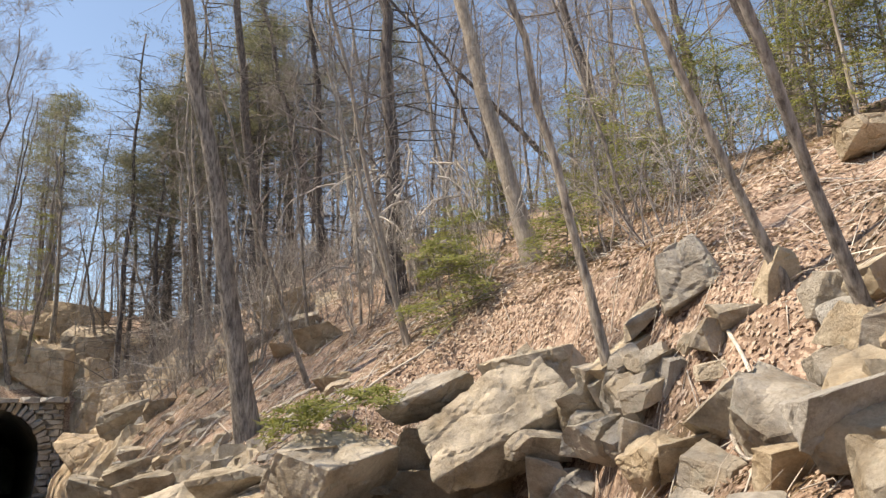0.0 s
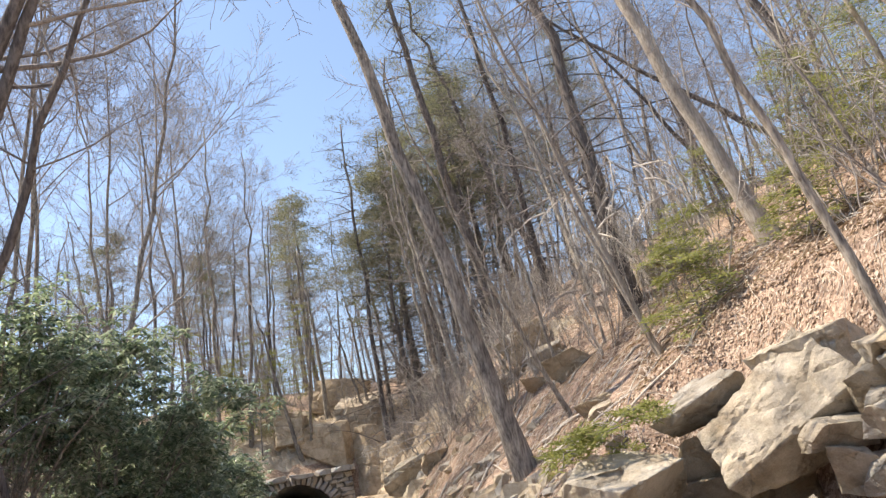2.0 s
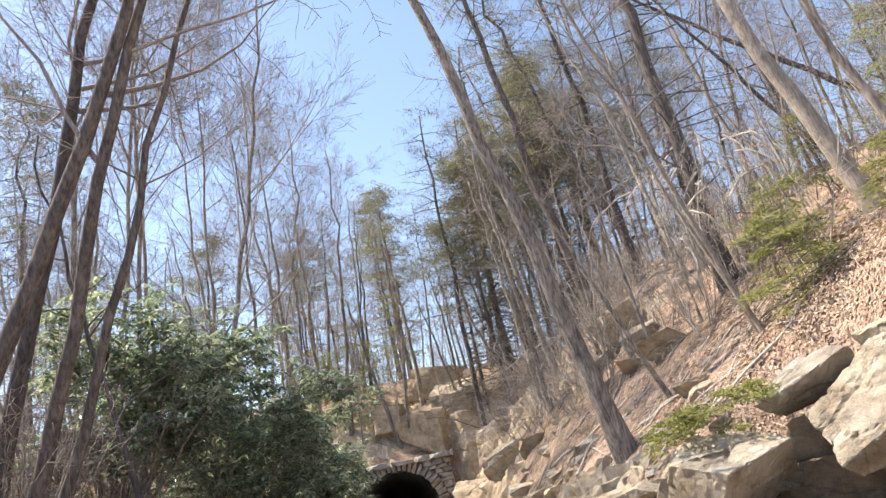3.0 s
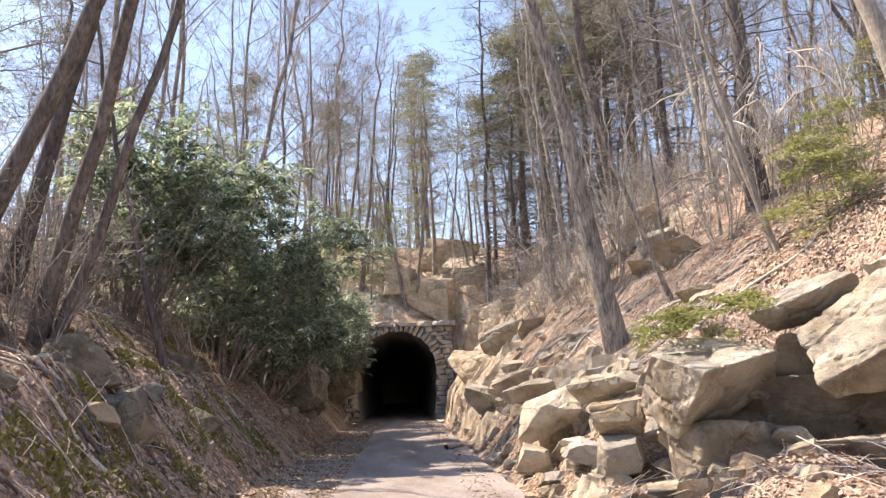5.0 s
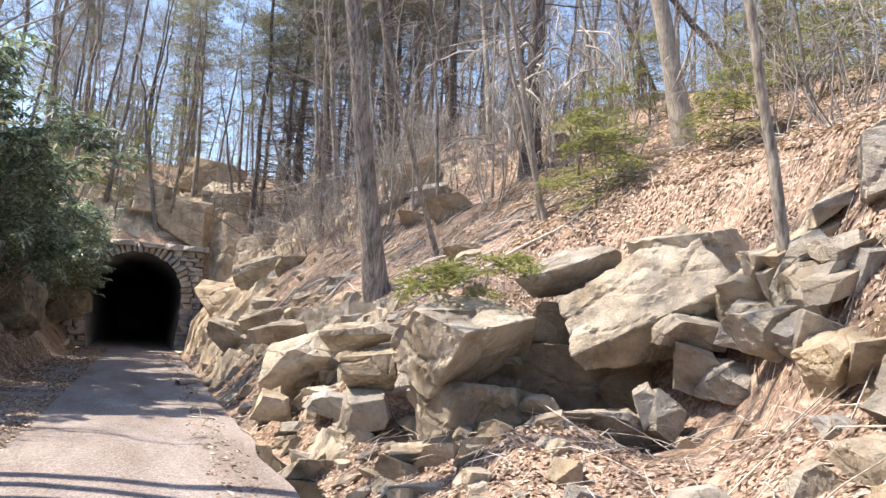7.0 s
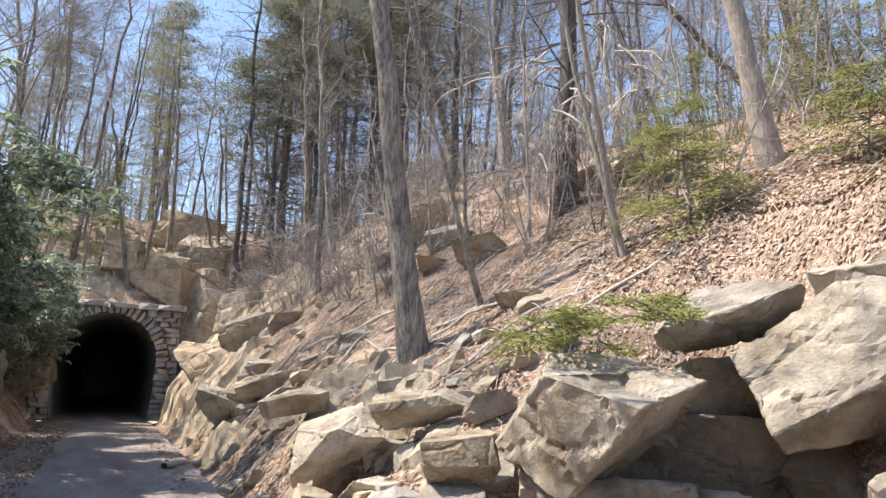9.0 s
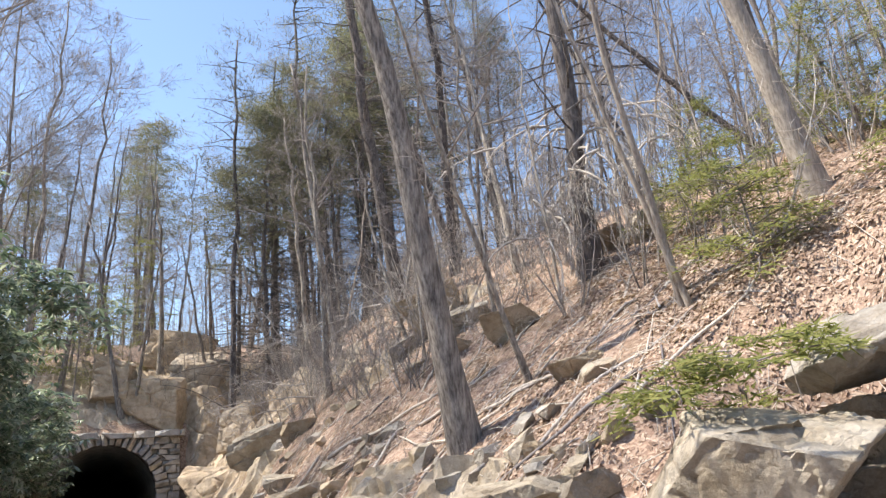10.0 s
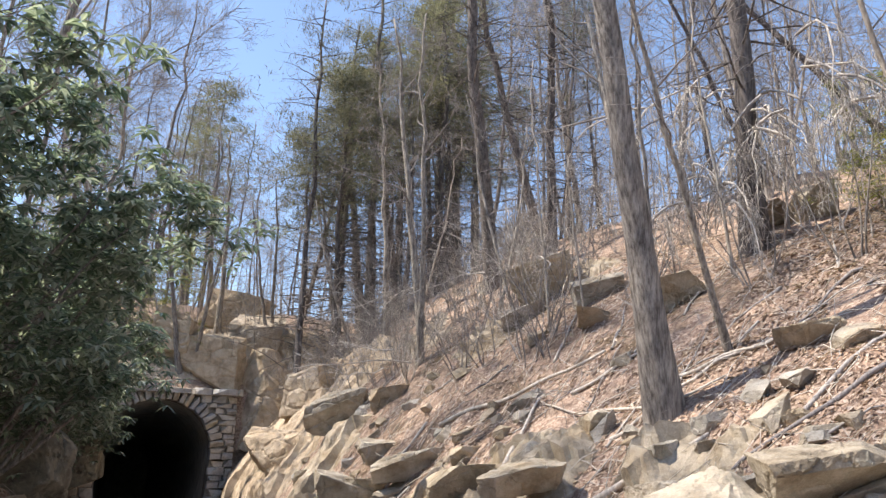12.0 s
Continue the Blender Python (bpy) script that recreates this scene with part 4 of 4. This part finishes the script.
# ---- dead limbs hanging from the dark evergreen ----
def dead_limb(at, way, length, seed, droop=-0.05, r=0.022, name="dead_limb", count=9):
    rng = random.Random(seed)
    v, f = [], []
    limb = wander(Vector((0, 0, 0)), Vector(way), length, 8, rng, 0.17, droop)
    tube(limb, [r * (1 - 0.8 * k / 8) for k in range(9)], 5, v, f)
    branch_out(limb, r, rng, v, f, 1, droop * 1.5, 0.15, count, 0.42, 0.26)
    ob = new(name, mesh_from(name, v, f, DEADWOOD))
    ob.location = at
    return tagged(ob, "bleached dead limb hanging among bare trees", "branch", "dead limbs")


def hanging_limbs():
    rng = random.Random(21)
    for i in range(34):
        w = rng.uniform(2.4, 5.4)
        x, y = 8.3 + rng.gauss(0, 0.5), 14.9 + rng.gauss(0, 0.9)
        dead_limb((x, y, ground(x, y) + rng.uniform(1.0, 3.6)), (math.cos(w), math.sin(w), rng.uniform(-0.3, 0.25)), rng.uniform(1.4, 2.6), 400 + i, -0.34, 0.028, count=12)
    for i in range(14):
        y = rng.uniform(19, 31)
        x = trail_x(y) + rng.uniform(4.2, 7.0)
        w = rng.uniform(2.2, 4.6)
        dead_limb((x, y, ground(x, y) + rng.uniform(0.5, 1.6)), (math.cos(w), math.sin(w), rng.uniform(-0.1, 0.6)), rng.uniform(1.4, 2.8), 450 + i, -0.05)


hanging_limbs()


# ---- fallen sticks on the slopes ----
def fallen_sticks():
    rng = random.Random(31)
    for i in range(90):
        left = i % 5 == 0
        y = rng.uniform(3, 30) if i % 2 else rng.uniform(8, 20)
        x = trail_x(y) + (rng.uniform(2.6, 6.8) if not left else -rng.uniform(2.3, 5.0))
        if not left and 2.5 < y < 9.2:
            continue
        length = rng.uniform(0.5, 2.4)
        w = rng.uniform(-0.9, 0.9) + (math.pi if rng.random() < 0.5 else 0)
        d = Vector((math.cos(w), math.sin(w), 0))
        a, b = ground(x, y), ground(x + d.x * length, y + d.y * length)
        v, f = [], []
        path = [Vector((d.x * length * k / 8, d.y * length * k / 8, ground(x + d.x * length * k / 8, y + d.y * length * k / 8) - a + 0.03 + rng.gauss(0, 0.012))) for k in range(9)]
        r = rng.uniform(0.008, 0.03)
        tube(path, [r * (1 - 0.6 * k / 8) for k in range(9)], 6, v, f)
        branch_out(path, r * 0.8, rng, v, f, 0, 0.02, 0.3, 3, 0.35, 0.15)
        ob = new("fallen_branch", mesh_from("fallen_branch", v, f, rng.choice((DEADWOOD, TWIG, DEADWOOD))))
        ob.location = (x, y, a)
        tagged(ob, "fallen grey branch lying on dry leaves", "branch", "fallen branches")


fallen_sticks()


# ---- fine twigs littering the slopes ----
def twig_litter():
    rng = random.Random(37)
    v, f = [], []
    for i in range(3600):
        left = i % 5 == 0
        y = rng.uniform(2, 33)
        x = trail_x(y) + (2.2 + 6.5 * rng.random() if not left else -2.2 - 4.0 * rng.random())
        w, n = rng.uniform(0, 6.283), rng.uniform(0.15, 0.7)
        at = Vector((x, y, ground(x, y) + 0.02))
        end = Vector((x + math.cos(w) * n, y + math.sin(w) * n, 0))
        end.z = ground(end.x, end.y) + rng.uniform(0.02, 0.22)
        mid = at.lerp(end, 0.5) + Vector((rng.gauss(0, 0.04), rng.gauss(0, 0.04), rng.uniform(0, 0.05)))
        r = rng.uniform(0.003, 0.009)
        tube([at, mid, end], [r, r * 0.8, r * 0.4], 3, v, f)
    tagged(new("twig_litter", mesh_from("twig_litter", v, f, DEADWOOD)), "thin pale twigs littering the leafy slopes", "twigs", kind="stuff")


twig_litter()


# ---- dry leaves ----
def dry_leaves():
    rng = np.random.default_rng(4)
    verts, faces = [], []

    def leaf(x, y, z, nx, ny, size):
        w, tip = rng.uniform(0, 6.283), rng.uniform(-0.5, 0.5)
        d = Vector((math.cos(w), math.sin(w), -nx * math.cos(w) - ny * math.sin(w) + tip)).normalized()
        s = Vector((-math.sin(w), math.cos(w), nx * math.sin(w) - ny * math.cos(w) + rng.uniform(-0.5, 0.5))).normalized()
        u = d.cross(s)
        c = Vector((x, y, z + 0.012 + abs(tip) * size * 0.4))
        curl = size * rng.uniform(0.0, 0.25)
        b = len(verts)
        verts.extend([c - d * size * 0.5, c + s * size * 0.3 + u * curl, c + d * size * 0.55 + u * curl * 0.5, c - s * size * 0.3 + u * curl])
        faces.extend([(b, b + 1, b + 2), (b, b + 2, b + 3)])

    def strew(count, y0, y1, d0, d1, side, small=0.06, big=0.12):
        for _ in range(count):
            y = rng.uniform(y0, y1)
            d = d0 + (d1 - d0) * rng.random() ** 1.2
            x = trail_x(y) + side * (1.85 + d)
            z = ground(x, y)
            if noise.noise((x * 0.8, y * 0.8, 20.0)) < -0.38 or (side > 0 and 4.9 < y < 8.6 and 2.3 < d < 3.6):
                continue
            leaf(x, y, z, -(ground(x + 0.1, y) - z) * 10, -(ground(x, y + 0.1) - z) * 10, rng.uniform(small, big))

    strew(38000, 0.5, 12.0, 0.1, 5.5, 1, 0.035, 0.075)
    strew(26000, 10.0, 24.0, 0.3, 7.0, 1, 0.045, 0.09)
    strew(10000, 1.0, 14.0, 4.5, 11.0, 1, 0.05, 0.09)
    strew(40000, 3.0, 27.0, -0.35, 4.5, -1, 0.05, 0.11)
    strew(13000, 4.0, 34.0, 0.0, -1.1, -1, 0.045, 0.085)
    strew(2500, 6.0, 34.0, 0.1, -0.7, 1, 0.04, 0.08)
    strew(500, 3.0, 32.0, -0.6, 0.1, 1)
    strew(16000, 4.0, 14.0, 3.5, 9.0, 1, 0.05, 0.1)
    tagged(new("dry_leaves", mesh_from("dry_leaves", verts, faces, DRY, False)), "dry curled brown oak and beech leaves on the slopes", "leaves", kind="stuff")


dry_leaves()


# ---- moss on the shaded bank ----
def moss_patch(x, y, reach, count, seed):
    rng = random.Random(seed)
    v, f = [], []
    z0 = ground(x, y)
    for _ in range(count):
        a, r = rng.uniform(0, 6.283), reach * math.sqrt(rng.random())
        px, py = x + math.cos(a) * r * 0.7, y + math.sin(a) * r
        if noise.noise((px * 5, py * 5, 2.0)) < -0.1:
            continue
        c = Vector((px - x, py - y, ground(px, py) - z0 + 0.01))
        d = Vector((rng.gauss(0, 0.5), rng.gauss(0, 0.5), 0.6)).normalized()
        s = d.orthogonal().normalized() * 0.02
        b = len(v)
        v.extend([c - s, c + s, c + d * rng.uniform(0.03, 0.09)])
        f.append((b, b + 1, b + 2))
    ob = new("moss_patch", mesh_from("moss_patch", v, f, MOSS, False))
    ob.location = (x, y, z0)
    tagged(ob, "yellow-green moss patch on the shaded bank", "moss", "moss patches", "stuff")


moss_patch(-4.74, 13.75, 0.4, 500, 0)
moss_patch(-3.58, 11.59, 0.4, 500, 1)
moss_patch(-3.02, 6.88, 0.4, 500, 2)
moss_patch(-2.84, 7.31, 0.4, 500, 3)
moss_patch(-4.79, 13.04, 0.4, 500, 4)
moss_patch(-5.50, 33.15, 0.4, 500, 5)


def bank_moss():
    rng = random.Random(58)
    for i in range(26):
        y = rng.uniform(5.0, 16.0)
        x = trail_x(y) - 1.85 - rng.uniform(0.5, 3.2)
        moss_patch(x, y, rng.uniform(0.25, 0.6), 700, 60 + i)


bank_moss()


# ---- bared roots on the shaded bank ----
def bared_root(x, y, seed):
    rng = random.Random(seed)
    z0 = ground(x, y)
    path, px, py = [], x, y
    way = rng.uniform(-0.5, 0.5)
    r = rng.uniform(0.018, 0.045)
    for k in range(12):
        path.append(Vector((px - x, py - y, ground(px, py) - z0 + r * 0.6 + 0.03 * math.sin(k * 1.7 + seed))))
        way += rng.gauss(0, 0.35)
        px += 0.17 * math.cos(way)
        py += 0.17 * math.sin(way)
    v, f = [], []
    tube(path, [r * (1 - 0.75 * k / 11) for k in range(12)], 6, v, f)
    branch_out(path, r * 0.8, rng, v, f, 0, -0.05, 0.25, 4, 0.4, 0.25)
    ob = new("root", mesh_from("root", v, f, BARK_DARK))
    ob.location = (x, y, z0)
    tagged(ob, "dark gnarled tree root bared on the leafy bank", "root", "bared roots")


def bared_roots():
    rng = random.Random(66)
    for i in range(26):
        y = rng.uniform(5.5, 15.0)
        bared_root(trail_x(y) - 1.85 - rng.uniform(1.2, 3.6), y, 500 + i)


bared_roots()


# ---- poles and water in the ditch ----
def pole(a, b, r):
    n = 10
    v, f = [], []
    z0 = ground(*a)
    path = []
    for k in range(n + 1):
        x, y = a[0] + (b[0] - a[0]) * k / n, a[1] + (b[1] - a[1]) * k / n
        path.append(Vector((x - a[0], y - a[1], ground(x, y) - z0 + r * 0.8 + 0.03)))
    smooth = [path[0]] + [(path[k - 1] + path[k] * 2 + path[k + 1]) / 4 for k in range(1, n)] + [path[n]]
    tube(smooth, [r * (1 - 0.45 * k / n) for k in range(n + 1)], 8, v, f)
    branch_out(smooth, r * 0.6, random.Random(int(a[1] * 100)), v, f, 0, 0.03, 0.4, 4, 0.25, 0.15)
    ob = new("fallen_pole", mesh_from("fallen_pole", v, f, DEADWOOD))
    ob.location = (*a, z0)
    tagged(ob, "long pale fallen pole lying down the slope", "branch", "fallen poles")


pole((3.69, 15.53), (5.07, 16.45), 0.034)
pole((4.63, 19.25), (5.73, 15.74), 0.042)
pole((5.06, 13.70), (5.84, 12.21), 0.028)
pole((1.73, 17.81), (3.08, 20.49), 0.064)
pole((3.01, 13.43), (4.18, 12.31), 0.040)
pole((5.01, 15.70), (5.84, 14.49), 0.029)
pole((4.77, 3.87), (4.15, 3.19), 0.020)
pole((5.16, 3.95), (4.13, 2.87), 0.019)
pole((2.10, 6.91), (2.54, 6.67), 0.015)
pole((4.48, 13.07), (4.77, 16.00), 0.023)


def ditch_water():
    m, nt, b = material("ditch_water", 0.06, 0.6)
    b.inputs["Base Color"].default_value = (0.03, 0.025, 0.02, 1)
    bump(nt, b, noisy(nt, coords(nt, world_space=True), 14.0), 0.15, 0.01)
    ys = np.arange(3.0, 11.0, 0.4)
    v = [(trail_x(y) + 1.85 + u, y, -0.07) for y in ys for u in (0.0, 0.15, 0.3, 0.45)]
    f = [(j * 4 + i, j * 4 + i + 1, j * 4 + i + 5, j * 4 + i + 4) for j in range(len(ys) - 1) for i in range(3)]
    tagged(new("water", mesh_from("water", v, f, m)), "shallow dark water standing in the trailside ditch", "water", kind="structure")


ditch_water()


# ---- tunnel ----
def arch_points(r, n=24):
    pts = [(ARCH_X - r * 0.9, 0.0), (ARCH_X - r * 0.97, 1.1)]
    pts += [(ARCH_X - r * math.cos(math.pi * i / n), 2.3 + r * math.sin(math.pi * i / n)) for i in range(n + 1)]
    return pts + [(ARCH_X + r * 0.97, 1.1), (ARCH_X + r * 0.9, 0.0)]


def build_tunnel():
    verts, faces = [], []
    pts = [(x, z - 0.06 if z < 0.5 else z) for x, z in arch_points(ARCH_R + 0.05)]
    n = len(pts)
    depths = (35.4, 36, 38, 42, 48, 56, 66, 78)
    for y in depths:
        verts += [(x + trail_x(y) - trail_x(35.4), y, z) for x, z in pts]
    for j in range(len(depths) - 1):
        faces += [(j * n + i, j * n + (i + 1) % n, (j + 1) * n + (i + 1) % n, (j + 1) * n + i) for i in range(n)]
    faces.append(tuple(range((len(depths) - 1) * n, len(depths) * n)))
    tagged(new("tunnel_lining", mesh_from("tunnel_lining", verts, faces, LINING, False)), "dark unlit stone tunnel bore", "tunnel", kind="structure")


def build_portal():
    left, right, top = ARCH_X - 3.4, 4.1, 4.35
    pts = arch_points(ARCH_R + 0.02)
    outer = []
    for x, z in pts:
        dx, dz = x - ARCH_X, z - 1.2
        k = min((right - ARCH_X) / dx if dx > 0 else (left - ARCH_X) / dx if dx < 0 else 9e9, (top - 1.2) / dz if dz > 0 else 9e9)
        outer.append((ARCH_X + dx * k, 1.2 + dz * k) if dz > 0 else ((right if dx > 0 else left), z))
    verts = [(x, 35.1, z) for x, z in pts] + [(x, 35.1, z) for x, z in outer] + [(x, 35.7, z) for x, z in pts] + [(x, 35.7, z) for x, z in outer]
    n = len(pts)
    faces = []
    for i in range(n - 1):
        faces += [(i, i + 1, n + i + 1, n + i), (2 * n + i, 3 * n + i, 3 * n + i + 1, 2 * n + i + 1), (i, 2 * n + i, 2 * n + i + 1, i + 1), (n + i, n + i + 1, 3 * n + i + 1, 3 * n + i)]
    wall = new("wall_portal", mesh_from("wall_portal", verts, faces, MORTAR, False))
    tagged(wall, "rough grey stone masonry portal of the tunnel", "wall", kind="structure")
    rng = random.Random(5)
    shapes = [stone_mesh("stone", (1, 1, 1), 40 + i, MASONRY, 0.05, 0.02, 0.97, 1, 3) for i in range(6)]

    def stone(x, z, w, h, turn=0.0, proud=0.12, name="stone"):
        ob = new(name, rng.choice(shapes))
        ob.parent = wall
        ob.matrix_world = pose(x, 35.1 - proud / 2 + 0.08, z, 0, turn, 0) @ Matrix.Diagonal((w, 0.28 + proud, h, 1))

    count = 27
    for i in range(count):
        a = math.pi * (i + 0.5) / count
        r = ARCH_R + 0.22
        stone(ARCH_X - r * math.cos(a), 2.3 + r * math.sin(a), 0.215, 0.46, math.degrees(a) - 90, 0.2, "voussoir")
    z = 0.05
    while z < 4.1:
        h = rng.uniform(0.17, 0.3)
        for sign in (1, -1):
            if z + h / 2 > 2.3:
                inner = math.sqrt(max((ARCH_R + 0.47) ** 2 - (z + h / 2 - 2.3) ** 2, 0.0)) if z + h / 2 - 2.3 < ARCH_R + 0.47 else 0.0
            else:
                inner = ARCH_R * (0.9 + 0.07 * min(1, (z + h / 2) / 1.1)) + 0.03
            edge = (right - ARCH_X) if sign > 0 else (ARCH_X - left)
            at = inner
            while at < edge - 0.12:
                w = min(rng.uniform(0.3, 0.75), edge - at)
                stone(ARCH_X + sign * (at + w / 2), z + h / 2, w - 0.02, h - 0.015, 0, rng.uniform(0.06, 0.16))
                at += w
        z += h
    x = left - 0.1
    while x < right:
        w = min(rng.uniform(0.7, 1.3), right + 0.12 - x)
        stone(x + w / 2, 4.47, w - 0.015, 0.24, 0, 0.36, "coping_stone")
        x += w


build_tunnel()
build_portal()
